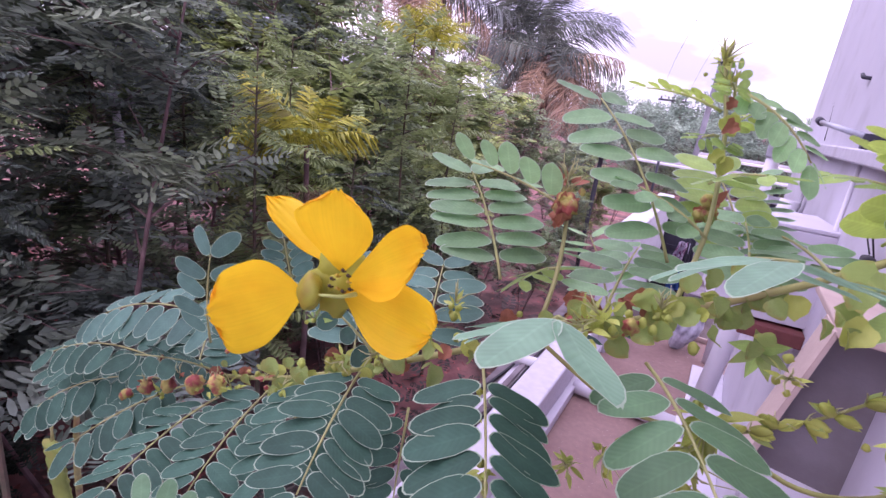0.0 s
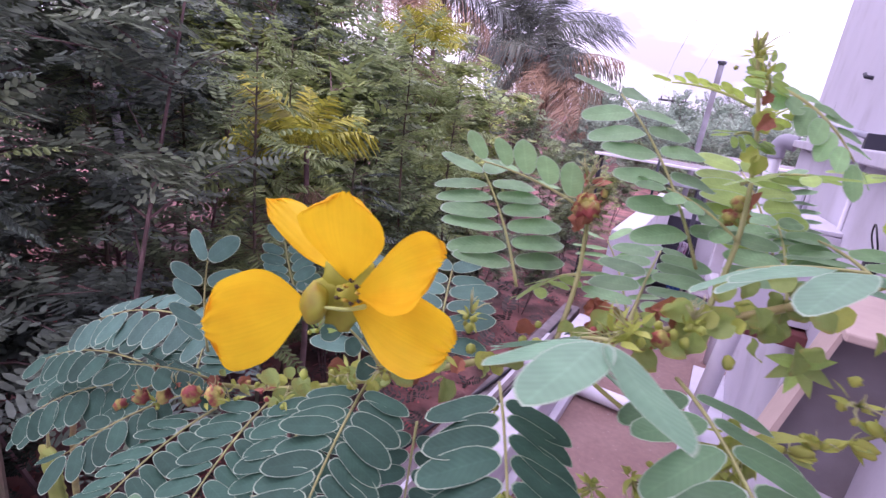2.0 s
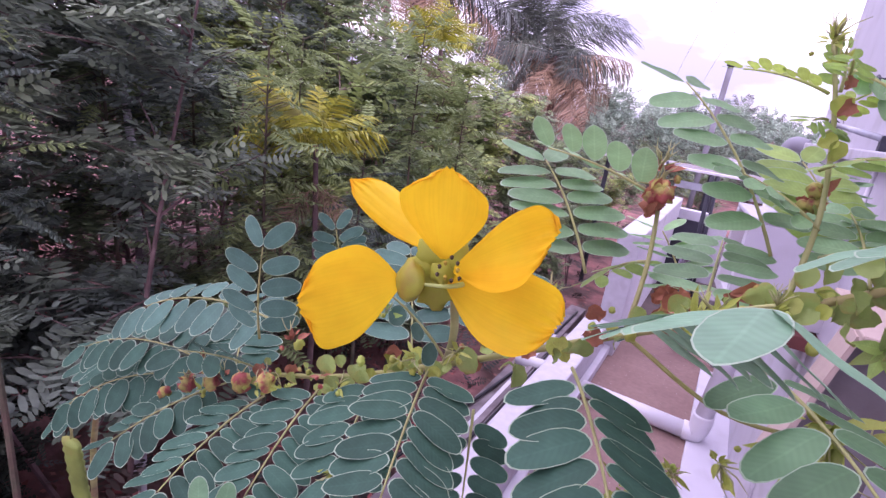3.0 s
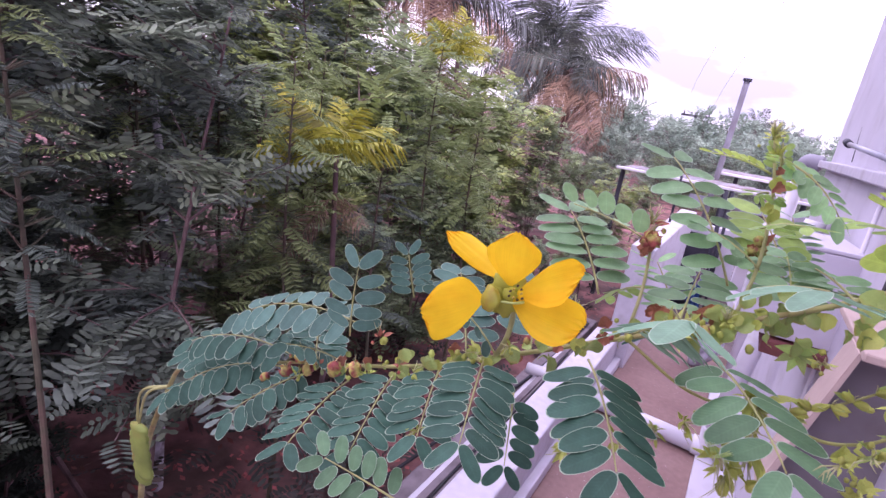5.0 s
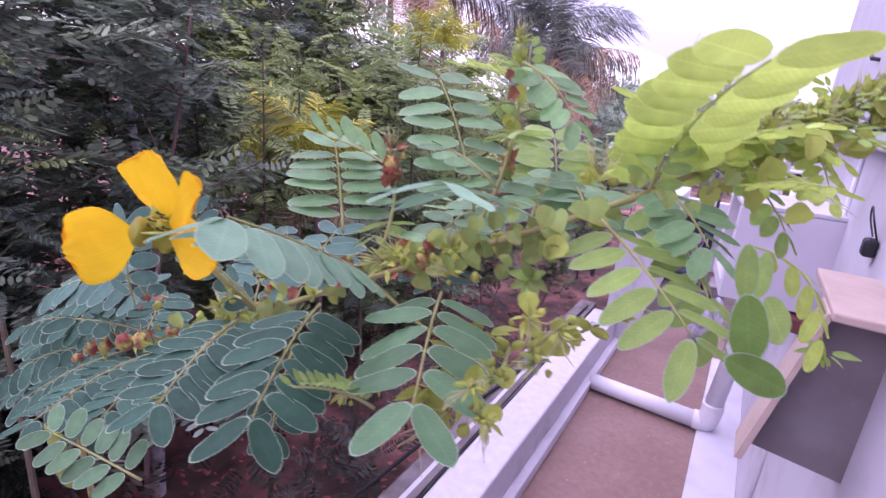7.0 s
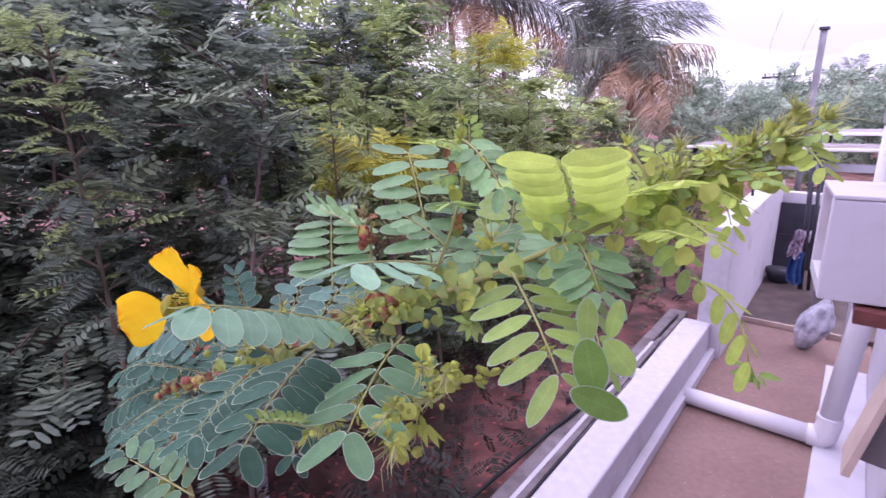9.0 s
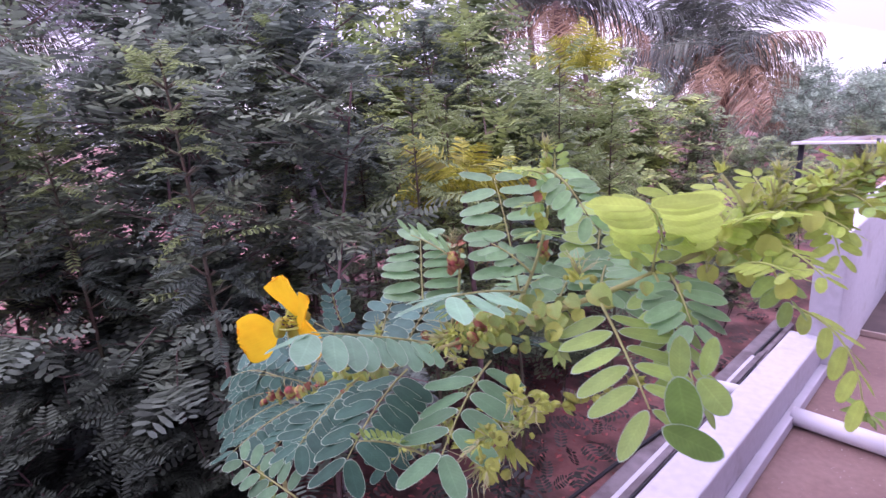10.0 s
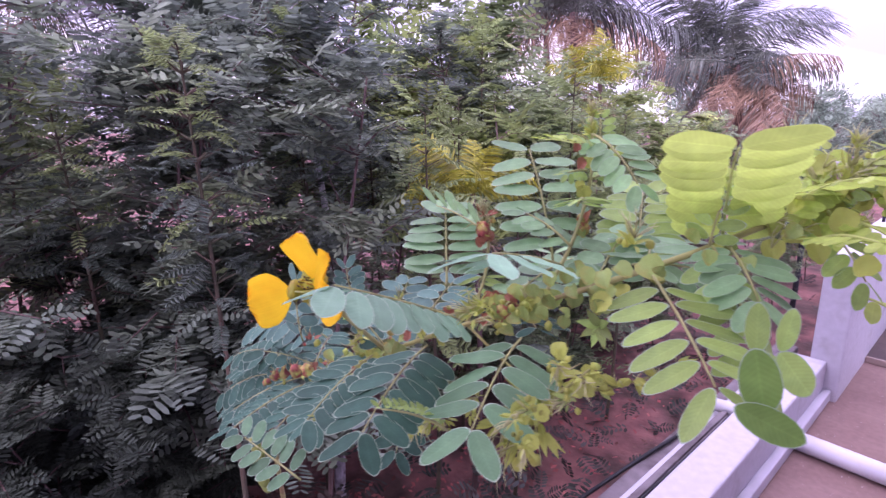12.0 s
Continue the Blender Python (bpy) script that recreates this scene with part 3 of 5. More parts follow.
BRIGHT_TREES = [(0, 47, 4.4, 0, 0.68), (1, 38, 5.4, 40, 0.68), (0, 32, 7.0, 100, 0.76), (1, 42, 7.2, 10, 0.88), (0, 26, 8.5, 200, 0.70), (1, 49, 7.8, 90, 1.05), (1, 33, 9.4, 300, 0.86), (0, 53, 6.2, 30, 1.0), (1, 21, 10.0, 20, 0.60), (0, 29, 5.4, 70, 0.48), (1, 35, 4.2, 70, 0.42), (2, 41, 3.6, 70, 0.48), (2, 50, 3.0, 10, 0.50), (2, 30, 6.3, 0, 0.52), (2, 21, 8.0, 0, 0.48), (2, 17, 11.0, 0, 0.58), (2, 14, 7.0, 40, 0.42), (0, 12, 9.0, 80, 0.40), (2, 18, 5.6, 130, 0.36), (2, 10, 11.5, 200, 0.45), (1, 15, 9.8, 250, 0.42), (2, 24, 5.0, 310, 0.40), (2, 2, 12.0, 0, 0.5), (2, -4, 13.0, 90, 0.5), (2, 6, 14.0, 180, 0.55), (2, 9, 16.5, 220, 0.6)]
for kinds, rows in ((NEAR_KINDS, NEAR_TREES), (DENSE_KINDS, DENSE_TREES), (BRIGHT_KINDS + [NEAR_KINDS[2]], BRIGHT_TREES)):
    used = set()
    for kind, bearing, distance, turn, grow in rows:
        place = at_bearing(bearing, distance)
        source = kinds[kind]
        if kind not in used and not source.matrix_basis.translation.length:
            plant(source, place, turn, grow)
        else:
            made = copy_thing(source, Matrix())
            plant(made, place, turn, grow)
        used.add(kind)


def compound_leaf(name, mat, seed, pairs=9):
    """A drooping pinnate leaf one unit long with oval folded leaflets."""
    rnd = random.Random(seed)
    bm = bmesh.new()
    pts = [Vector((t, 0, 0.16 * t - 0.34 * t * t)) for t in (i / 8 for i in range(9))]
    tube(bm, pts, [0.010 * (1 - 0.6 * i / 8) for i in range(9)], 4)
    for k in range(pairs):
        t = 0.16 + 0.83 * k / (pairs - 1)
        i = min(int(t * 8), 7)
        p, d = pts[i].lerp(pts[i + 1], t * 8 - i), (pts[i + 1] - pts[i]).normalized()
        size = 0.24 * (0.75 + 0.35 * math.sin(math.pi * t)) * rnd.uniform(0.85, 1.1)
        for s in (-1, 1):
            out = Vector((0.25 + (0.8 if k == pairs - 1 else 0.0), s, rnd.uniform(-0.55, -0.05))).normalized()
            across = out.cross(Vector((rnd.uniform(-0.25, 0.25), rnd.uniform(-0.2, 0.2), 1))).normalized()
            sink = across.cross(out) * 0.05 * size
            mid = [bm.verts.new(p + out * size * f + sink * (1 if 0 < f < 1 else 0)) for f in (0.0, 0.3, 0.75, 1.0)]
            for q in (-1, 1):
                edge = [bm.verts.new(p + out * size * f + across * (q * w * size)) for f, w in ((0.12, 0.11), (0.38, 0.20), (0.70, 0.19), (0.92, 0.09))]
                bm.faces.new([mid[0], edge[0], edge[1], mid[1]])
                bm.faces.new([mid[1], edge[1], edge[2], mid[2]])
                bm.faces.new([mid[2], edge[2], edge[3], mid[3]])
    return mesh_of(name, bm, mat, smooth=True)


def sapling(place, height, low, leaves, size, mat, tip_mat, label, seed, side=0.10):
    """A slender young tree: a wavering stem, short side twigs and large pinnate leaves all round it."""
    rnd = random.Random(seed)
    tree = tagged(new("sapling"), label, "sapling", group="saplings")
    tree.location = (place[0], place[1], GROUND_Z)
    line = curve_points([(0, 0, -0.05), (0.03, 0.02, height * 0.35), (-0.03, 0.03, height * 0.7), (0.0, 0.0, height)], 12)
    stem = tube(bmesh.new(), line, [0.014 - 0.011 * i / len(line) for i in range(len(line))], 7)
    kinds = [compound_leaf("leaf", mat, seed + k, 8 + k) for k in range(3)]
    young = [compound_leaf("leaf", tip_mat, seed + 9 + k, 7 + k) for k in range(2)]
    for k in range(leaves):
        t = low + (1 - low) * ((k + 0.5) / leaves) ** 0.85
        p = line[min(int(t * len(line)), len(line) - 1)]
        a = radians(137.5 * k + rnd.uniform(-25, 25))
        reach = side * (1.1 - 0.9 * t) * rnd.uniform(0.0, 2.2)
        q = p + Vector((reach * math.cos(a), reach * math.sin(a), 0.5 * reach))
        if reach > 0.02:
            tube(stem, [p, q], [0.004, 0.002], 4, closed=False)
        ob = new("leaf", rnd.choice(young if t > 0.87 or rnd.random() < 0.12 else kinds))
        ob.parent = tree
        grow = size * (1.0 - 0.45 * max(0.0, t - 0.75) * 4 * 0.6) * rnd.uniform(0.75, 1.15)
        ob.matrix_basis = Matrix.Translation(q) @ pose(0, 0, 0, 0, 0, math.degrees(a) + rnd.uniform(-20, 20)) @ pose(0, 0, 0, rnd.uniform(-20, 20), -rnd.uniform(-30, 28) - 45 * max(0.0, t - 0.85) * 5, 0) @ Matrix.Scale(grow, 4)
    part("stem", stem, YOUNG_STEM, tree, local=True)
    return tree


YOUNG_STEM = material("green_brown_stem", (0.075, 0.070, 0.045), 0.8, 0.25, 20.0, 0.3, 80, second=(0.11, 0.07, 0.055), second_scale=8.0)
# sapling leaf colour lowered to hold the overhead canopy's shade
SAPLING_DARK = material("sapling_leaf", (0.090, 0.122, 0.098), 0.5, 0.15, 8.0, island=0.2, obj=0.25, trans=0.35, spec=0.4)
SAPLING_LIGHT = material("young_sapling_leaf", (0.27, 0.345, 0.145), 0.5, 0.15, 8.0, island=0.2, obj=0.25, trans=0.45, spec=0.4)
sapling((-0.99, 0.41), 2.58, 0.64, 95, 0.125, SAPLING_DARK, SAPLING_LIGHT, "slender sapling with large drooping grey-green pinnate leaves", 100)
sapling((-1.18, 1.46), 2.41, 0.45, 60, 0.22, SAPLING_LIGHT, SAPLING_LIGHT, "young sapling with fresh light-green pinnate leaves", 120)
sapling((-1.80, 0.16), 2.45, 0.60, 100, 0.135, SAPLING_DARK, SAPLING_LIGHT, "slender sapling with large drooping grey-green pinnate leaves", 140)
sapling((-2.05, 1.27), 2.89, 0.56, 100, 0.17, SAPLING_DARK, SAPLING_LIGHT, "tall thin sapling with drooping grey-green pinnate leaves", 160)
sapling((-2.12, 1.77), 2.77, 0.56, 90, 0.17, SAPLING_DARK, SAPLING_LIGHT, "tall thin sapling with drooping grey-green pinnate leaves", 180)
sapling((-1.27, 3.36), 2.40, 0.5, 70, 0.24, SAPLING_LIGHT, SAPLING_LIGHT, "young sapling with fresh light-green pinnate leaves", 200)
sapling((-2.64, 3.32), 3.10, 0.5, 80, 0.26, SAPLING_LIGHT, SAPLING_LIGHT, "tall leafy sapling with fresh green pinnate leaves", 220)
sapling((-1.77, 2.22), 2.51, 0.55, 60, 0.24, SAPLING_LIGHT, SAPLING_LIGHT, "young sapling with fresh light-green pinnate leaves", 240)
sapling((-1.61, 3.22), 2.75, 0.6, 60, 0.27, SAPLING_LIGHT, SAPLING_LIGHT, "tall leafy sapling with fresh green pinnate leaves", 260)
sapling((-1.12, 2.05), 2.10, 0.5, 44, 0.20, SAPLING_DARK, SAPLING_LIGHT, "slender sapling with large drooping grey-green pinnate leaves", 280)
pale_tree = thicket_tree(3.4, 0.9, 350, DARK_FOLIAGE, "tree with a peeling whitewashed trunk", 9, low=0.7, stems=1, bark=PALE_BARK)
plant(pale_tree, Vector((-1.79, 1.23, GROUND_Z)), 0, 1.0)

# undergrowth along the ground
rnd_low = random.Random(3)
low_places = []
for _ in range(2600):
    q = at_bearing(rnd_low.uniform(6, 112), rnd_low.uniform(1.2, 9.0) ** 1.0, GROUND_Z + rnd_low.uniform(0.0, 0.55))
    if q.x > -0.75 or (rnd_low.random() < 0.88 and 42 < math.degrees(math.atan2(0.6 - q.x, q.y)) < 80 and q.x < -1.6):
        continue
    low_places.append((q, Vector((rnd_low.uniform(-1, 1), rnd_low.uniform(-1, 1), rnd_low.uniform(-0.1, 0.9))), Vector((rnd_low.uniform(-0.5, 0.5), rnd_low.uniform(-0.5, 0.5), 1)), rnd_low.uniform(0.45, 1.0)))
# base colour kept near black: the shade under the trees is in it
LOW_FOLIAGE = leaf_colour("undergrowth_shade_dark", (0.048, 0.054, 0.048), (0.075, 0.052, 0.048), trans=0.3)
tagged(part("undergrowth", feather_leaves("undergrowth", low_places, 6, LOW_FOLIAGE), LOW_FOLIAGE), "low leafy undergrowth on the red soil, coloured dark for shade", "undergrowth", kind="stuff")
FALLEN = material("fallen_red_leaves", (0.36, 0.095, 0.095), 0.8, 0.3, 20.0, island=0.5, trans=0.1, second=(0.20, 0.10, 0.08))
litter = []
for _ in range(5200):
    q = at_bearing(rnd_low.uniform(4, 112), 1.0 + 6.0 * rnd_low.random() ** 1.4, 0)
    if q.x > -0.6:
        continue
    q.z = GROUND_Z + 0.06 + 0.05 * noise.noise(q * 0.9)
    a, r, z = rnd_low.uniform(0, 6.28), rnd_low.uniform(0.012, 0.035), rnd_low.uniform(-0.012, 0.012)
    for k, f in enumerate((1, 0.5, 1, 0.5)):
        b = a + k * math.pi / 2
        litter.append((q.x + r * f * math.cos(b), q.y + r * f * math.sin(b), q.z + z * math.cos(b)))
tagged(part("leaf_litter", polygons("leaf_litter", litter, 4, FALLEN), FALLEN), "scattered dry red and brown fallen leaves", "leaf litter", kind="stuff")


# palms
def frond_mesh(length, droop, mat, seed, leaflet=0.5, pairs=64, gap=1.0, blade=0.011):
    """A feather palm frond along +x: an arching midrib with narrow hanging leaflets."""
    rnd = random.Random(seed)
    verts = []
    pts = [Vector((length * t * (1 - 0.12 * droop * t), 0, length * (0.28 * t - droop * t * t * 0.75))) for t in (i / 16 for i in range(17))]
    for k in range(pairs):
        t = 0.12 + 0.87 * k / pairs
        i = min(int(t * 16), 15)
        p = pts[i].lerp(pts[i + 1], t * 16 - i)
        d = (pts[i + 1] - pts[i]).normalized()
        reach = leaflet * (0.55 + 0.75 * math.sin(math.pi * min(1, t * 0.9 + 0.1)))
        for s in (-1, 1):
            hang = rnd.uniform(0.05, 1.15) * gap
            tip = p + d * reach * 0.45 + Vector((0, s, 0)) * reach * 0.75 + Vector((0, 0, -hang)) * reach
            mid = p.lerp(tip, 0.5) + Vector((0, 0, 0.10 * reach))
            w = d * blade * length / 2
            verts += [p - w * 0.6, mid - w, tip, mid + w, p + w * 0.6]
    me = polygons("frond", np.array([tuple(v) for v in verts]), 5, mat)
    bm = bmesh.new()
    bm.from_mesh(me)
    tube(bm, pts, [0.030 * length / 3 * (1 - 0.85 * i / 16) for i in range(17)], 5)
    bm.to_mesh(me)
    bm.free()
    return me


def palm(place, crown_z, length, label, seed, fronds=20, dead=0, mats=(PALM_GREEN, PALM_DEAD), trunk_r=0.14, spread=(-10, 75), pairs=64, blade=0.011):
    rnd = random.Random(seed)
    tree = tagged(new("palm_tree"), label, "palm tree", group="palms")
    tree.location = (place[0], place[1], GROUND_Z - 0.1)
    h = crown_z - GROUND_Z + 0.1
    line = curve_points([(0, 0, 0), (0.12 * h * 0.3, 0, h * 0.5), (0.02, 0, h)], 8)
    part("trunk", tube(bmesh.new(), line, [trunk_r * (1.2 - 0.45 * i / len(line)) for i in range(len(line))], 10), BARK, tree, smooth=True, local=True)
    live = [frond_mesh(length, dr, mats[0], seed + i, 0.24 * length, pairs, blade=blade) for i, dr in enumerate((0.35, 0.6, 0.85))]
    old = [frond_mesh(length * 0.9, dr, mats[1], seed + 7 + i, 0.20 * length, 60, gap=1.5) for i, dr in enumerate((0.5, 0.85))]
    for k in range(fronds + dead):
        is_dead = k >= fronds
        ob = new("dead_frond" if is_dead else "frond", rnd.choice(old if is_dead else live))
        ob.parent = tree
        turn = 137.5 * k + rnd.uniform(-15, 15)
        rise = rnd.uniform(-44, 14) if is_dead else spread[0] + (spread[1] - spread[0]) * (1 - (k + 0.5) / fronds)
        ob.matrix_basis = pose(0.02, 0, h - (0.2 if is_dead else 0.0), 0, 0, turn) @ pose(0, 0, 0, rnd.uniform(-50, 50), -rise, 0) @ Matrix.Scale(rnd.uniform(0.8, 1.25) if is_dead else rnd.uniform(0.6, 1.05), 4)
    return tree


palm((-7.8, 20.9), 4.4, 4.0, "tall coconut palm with a skirt of dead brown fronds", 3, 24, 5, spread=(-30, 75))
palm((-6.3, 19.4), 3.6, 3.4, "low coconut palm with many dead hanging fronds", 5, 13, 14, spread=(-35, 40))
palm((-8.8, 13.4), 4.9, 3.4, "dark-green coconut palm among the trees", 7, 22, 5)
palm((-13.0, 17.5), 5.8, 3.6, "dark-green coconut palm among the trees", 8, 20, 5)
palm((-11.6, 0.4), 4.0, 3.4, "dark-green coconut palm among the trees", 9, 20, 3)
palm((-3.33, 6.25), 2.31, 0.85, "young yellow-green palm among the trees", 15, 14, 4, (PALM_YELLOW, PALM_DEAD), 0.04, (15, 80), 30, 0.026)
palm((-1.27, 1.83), 1.46, 0.45, "young yellow-green palm among the trees", 16, 13, 3, (PALM_YELLOW, PALM_DEAD), 0.016, (0, 70), 26, 0.034)
palm((-0.4, 47.0), 2.6, 2.6, "distant coconut palm above the bushes", 17, 16, 3)
palm((2.2, 54.0), 2.3, 2.6, "distant coconut palm above the bushes", 18, 16, 3)

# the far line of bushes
far_kinds = [thicket_tree(3.6, 2.2, 620, HAZED_FOLIAGE, "distant grey-green bush beyond the yard, paled for haze", 30 + k, low=0.05, size=2.0, stems=5, pairs=5, up_bias=0.9) for k in range(2)]
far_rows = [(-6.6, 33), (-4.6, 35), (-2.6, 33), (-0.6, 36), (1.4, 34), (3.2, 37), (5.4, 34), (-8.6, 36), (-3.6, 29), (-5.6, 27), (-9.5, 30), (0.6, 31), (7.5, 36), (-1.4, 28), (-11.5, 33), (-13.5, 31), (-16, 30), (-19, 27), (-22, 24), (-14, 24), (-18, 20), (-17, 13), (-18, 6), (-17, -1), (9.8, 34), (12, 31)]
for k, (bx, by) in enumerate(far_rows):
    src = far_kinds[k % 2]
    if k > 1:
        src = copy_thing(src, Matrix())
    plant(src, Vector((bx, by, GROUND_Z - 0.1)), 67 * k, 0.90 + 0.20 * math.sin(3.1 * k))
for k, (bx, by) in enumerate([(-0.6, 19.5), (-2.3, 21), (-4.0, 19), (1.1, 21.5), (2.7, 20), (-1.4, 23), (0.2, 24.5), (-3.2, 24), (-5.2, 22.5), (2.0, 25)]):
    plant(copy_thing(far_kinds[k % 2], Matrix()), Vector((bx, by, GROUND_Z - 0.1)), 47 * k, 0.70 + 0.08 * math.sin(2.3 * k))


# ---- the flowering shrub that leans over the parapet ----
def leaf_blade(name, color, back, rough=0.55, trans=0.25, spec=0.35):
    """A leaflet's skin: a waxy blade with a paler midrib and fine veins across, running along its own length."""
    m = material(name, color, rough, 0.10, 3.0, obj=0.24, trans=trans, spec=spec, second=back, second_scale=1.3, second_low=0.40, second_high=0.70)
    n, l = m.node_tree.nodes, m.node_tree.links
    co = n.new("ShaderNodeTexCoord")
    # a pale midrib along the leaflet's own length and fine veins across it
    axes = n.new("ShaderNodeSeparateXYZ")
    l.new(co.outputs["Object"], axes.inputs["Vector"])
    across = n.new("ShaderNodeMath")
    across.operation = "ABSOLUTE"
    l.new(axes.outputs["Y"], across.inputs[0])
    rib = n.new("ShaderNodeMapRange")
    rib.inputs["From Min"].default_value, rib.inputs["From Max"].default_value = 0.006, 0.020
    rib.inputs["To Min"].default_value, rib.inputs["To Max"].default_value = 1.10, 1.0
    l.new(across.outputs["Value"], rib.inputs["Value"])
    slant = n.new("ShaderNodeMath")
    slant.operation = "MULTIPLY_ADD"
    slant.inputs[1].default_value = -0.9
    l.new(across.outputs["Value"], slant.inputs[0])
    l.new(axes.outputs["X"], slant.inputs[2])
    comb = n.new("ShaderNodeCombineXYZ")
    l.new(slant.outputs["Value"], comb.inputs["X"])
    wave = n.new("ShaderNodeTexWave")
    wave.inputs["Scale"].default_value, wave.inputs["Distortion"].default_value = 3.6, 0.6
    l.new(comb.outputs["Vector"], wave.inputs["Vector"])
    tone = n.new("ShaderNodeMapRange")
    tone.inputs["To Min"].default_value, tone.inputs["To Max"].default_value = 0.97, 1.025
    l.new(wave.outputs["Fac"], tone.inputs["Value"])
    both = n.new("ShaderNodeMath")
    both.operation = "MULTIPLY"
    l.new(rib.outputs["Result"], both.inputs[0])
    l.new(tone.outputs["Result"], both.inputs[1])
    hs = n["Hue/Saturation/Value"]
    old = hs.inputs["Value"].links[0].from_socket
    times = n.new("ShaderNodeMath")
    times.operation = "MULTIPLY"
    l.new(old, times.inputs[0])
    l.new(both.outputs["Value"], times.inputs[1])
    l.new(times.outputs["Value"], hs.inputs["Value"])
    bp = n.new("ShaderNodeBump")
    bp.inputs["Strength"].default_value, bp.inputs["Distance"].default_value = 0.06, 0.002
    l.new(wave.outputs["Fac"], bp.inputs["Height"])
    l.new(bp.outputs["Normal"], n["Principled BSDF"].inputs["Normal"])
    return m


BLADES = {
    "blue": leaf_blade("blue_green_leaf", (0.058, 0.138, 0.094), (0.041, 0.105, 0.070), rough=0.62, spec=0.22),
    "slate": leaf_blade("slate_green_leaf", (0.100, 0.205, 0.155), (0.075, 0.165, 0.120), rough=0.6, spec=0.25),
    "green": leaf_blade("grey_green_leaf", (0.262, 0.450, 0.222), (0.198, 0.372, 0.180), trans=0.40),
    "pale": leaf_blade("pale_blue_green_leaf", (0.235, 0.440, 0.265), (0.190, 0.375, 0.220)),
    "mint": leaf_blade("mint_green_leaf", (0.330, 0.560, 0.260), (0.260, 0.470, 0.220), trans=0.4),
    "deep": leaf_blade("deep_green_leaf", (0.140, 0.275, 0.135), (0.105, 0.225, 0.110), trans=0.3),
    "light": leaf_blade("light_green_leaf", (0.360, 0.525, 0.135), (0.290, 0.445, 0.130), trans=0.42),
    # darker copy of the light blade, for two near leaflets in shade
    "fresh": leaf_blade("shaded_green_leaf", (0.235, 0.415, 0.090), (0.190, 0.350, 0.080), trans=0.45),
    "lime": leaf_blade("lime_young_leaf", (0.500, 0.640, 0.135), (0.430, 0.570, 0.130), trans=0.5),
}
MARGIN = material("pale_leaf_margin", (0.40, 0.53, 0.37), 0.5, 0.1, 40.0, trans=0.4)
LIME_MARGIN = material("lime_leaf_margin", (0.50, 0.64, 0.135), 0.5, 0.1, 40.0, trans=0.5)
STALK = material("yellow_green_stalk", (0.47, 0.48, 0.20), 0.55, 0.2, 60.0, trans=0.3, second=(0.44, 0.40, 0.18), second_scale=40.0, second_low=0.5, second_high=0.75)
STALK_LIME = material("pale_lime_stalk", (0.58, 0.66, 0.22), 0.55, 0.15, 60.0, trans=0.35)
BRISTLE = material("pale_bristle", (0.55, 0.55, 0.28), 0.6, 0.1, 60.0, trans=0.3)
STEM = material("greenish_brown_stem", (0.30, 0.30, 0.10), 0.65, 0.25, 60.0, 0.3, 300, second=(0.24, 0.17, 0.07), second_scale=18.0)
STIPULE = material("olive_stipule", (0.33, 0.44, 0.13), 0.5, 0.2, 90.0, 0.15, 400, obj=0.3, trans=0.45, second=(0.40, 0.32, 0.09), second_scale=1.6, second_low=0.55, second_high=0.78)
BUD_GREEN = material("yellow_green_bud", (0.49, 0.52, 0.115), 0.5, 0.2, 90.0, obj=0.2, trans=0.35, second=(0.45, 0.56, 0.13), second_scale=60.0)
BUD_RED = material("reddish_bud", (0.40, 0.10, 0.085), 0.65, 0.3, 300.0, 0.6, 900, obj=0.2, trans=0.2, second=(0.50, 0.45, 0.12), second_scale=230.0, second_low=0.44, second_high=0.56)
BRACT = material("dry_rust_bract", (0.42, 0.17, 0.10), 0.7, 0.25, 90.0, obj=0.2, trans=0.15)
SEPAL = material("olive_yellow_sepal", (0.44, 0.45, 0.05), 0.5, 0.15, 120.0, trans=0.3, second=(0.42, 0.33, 0.05), second_scale=140.0, second_low=0.52, second_high=0.68)
PETAL = material("golden_petal", (0.98, 0.645, 0.015), 0.55, 0.06, 120.0, 0.12, 420, trans=0.42, spec=0.25, second=(0.96, 0.56, 0.010), second_scale=110.0, second_low=0.45, second_high=0.75)
# fine darker veins run out from the claw
pn, pl = PETAL.node_tree.nodes, PETAL.node_tree.links
vein_place, vein_scale, veins, vein_tone, vein_mix = pn.new("ShaderNodeUVMap"), pn.new("ShaderNodeMapping"), pn.new("ShaderNodeTexNoise"), pn.new("ShaderNodeMapRange"), pn.new("ShaderNodeMath")
vein_scale.inputs["Scale"].default_value = (1.2, 17.0, 1.0)
veins.inputs["Scale"].default_value, veins.inputs["Detail"].default_value = 1.0, 3
vein_tone.inputs["From Min"].default_value, vein_tone.inputs["From Max"].default_value = 0.34, 0.58
vein_tone.inputs["To Min"].default_value, vein_tone.inputs["To Max"].default_value = 0.970, 1.015
vein_mix.operation = "MULTIPLY"
pl.new(vein_place.outputs["UV"], vein_scale.inputs["Vector"])
pl.new(vein_scale.outputs["Vector"], veins.inputs["Vector"])
pl.new(veins.outputs["Fac"], vein_tone.inputs["Value"])
petal_hue = pn["Hue/Saturation/Value"]
pl.new(petal_hue.inputs["Value"].links[0].from_socket, vein_mix.inputs[0])
pl.new(vein_tone.outputs["Result"], vein_mix.inputs[1])
pl.new(vein_mix.outputs["Value"], petal_hue.inputs["Value"])
STAMEN = material("yellow_stamen", (0.50, 0.36, 0.04), 0.5, 0.15, 200.0, second=(0.14, 0.08, 0.03), second_scale=200.0, second_low=0.55, second_high=0.7)
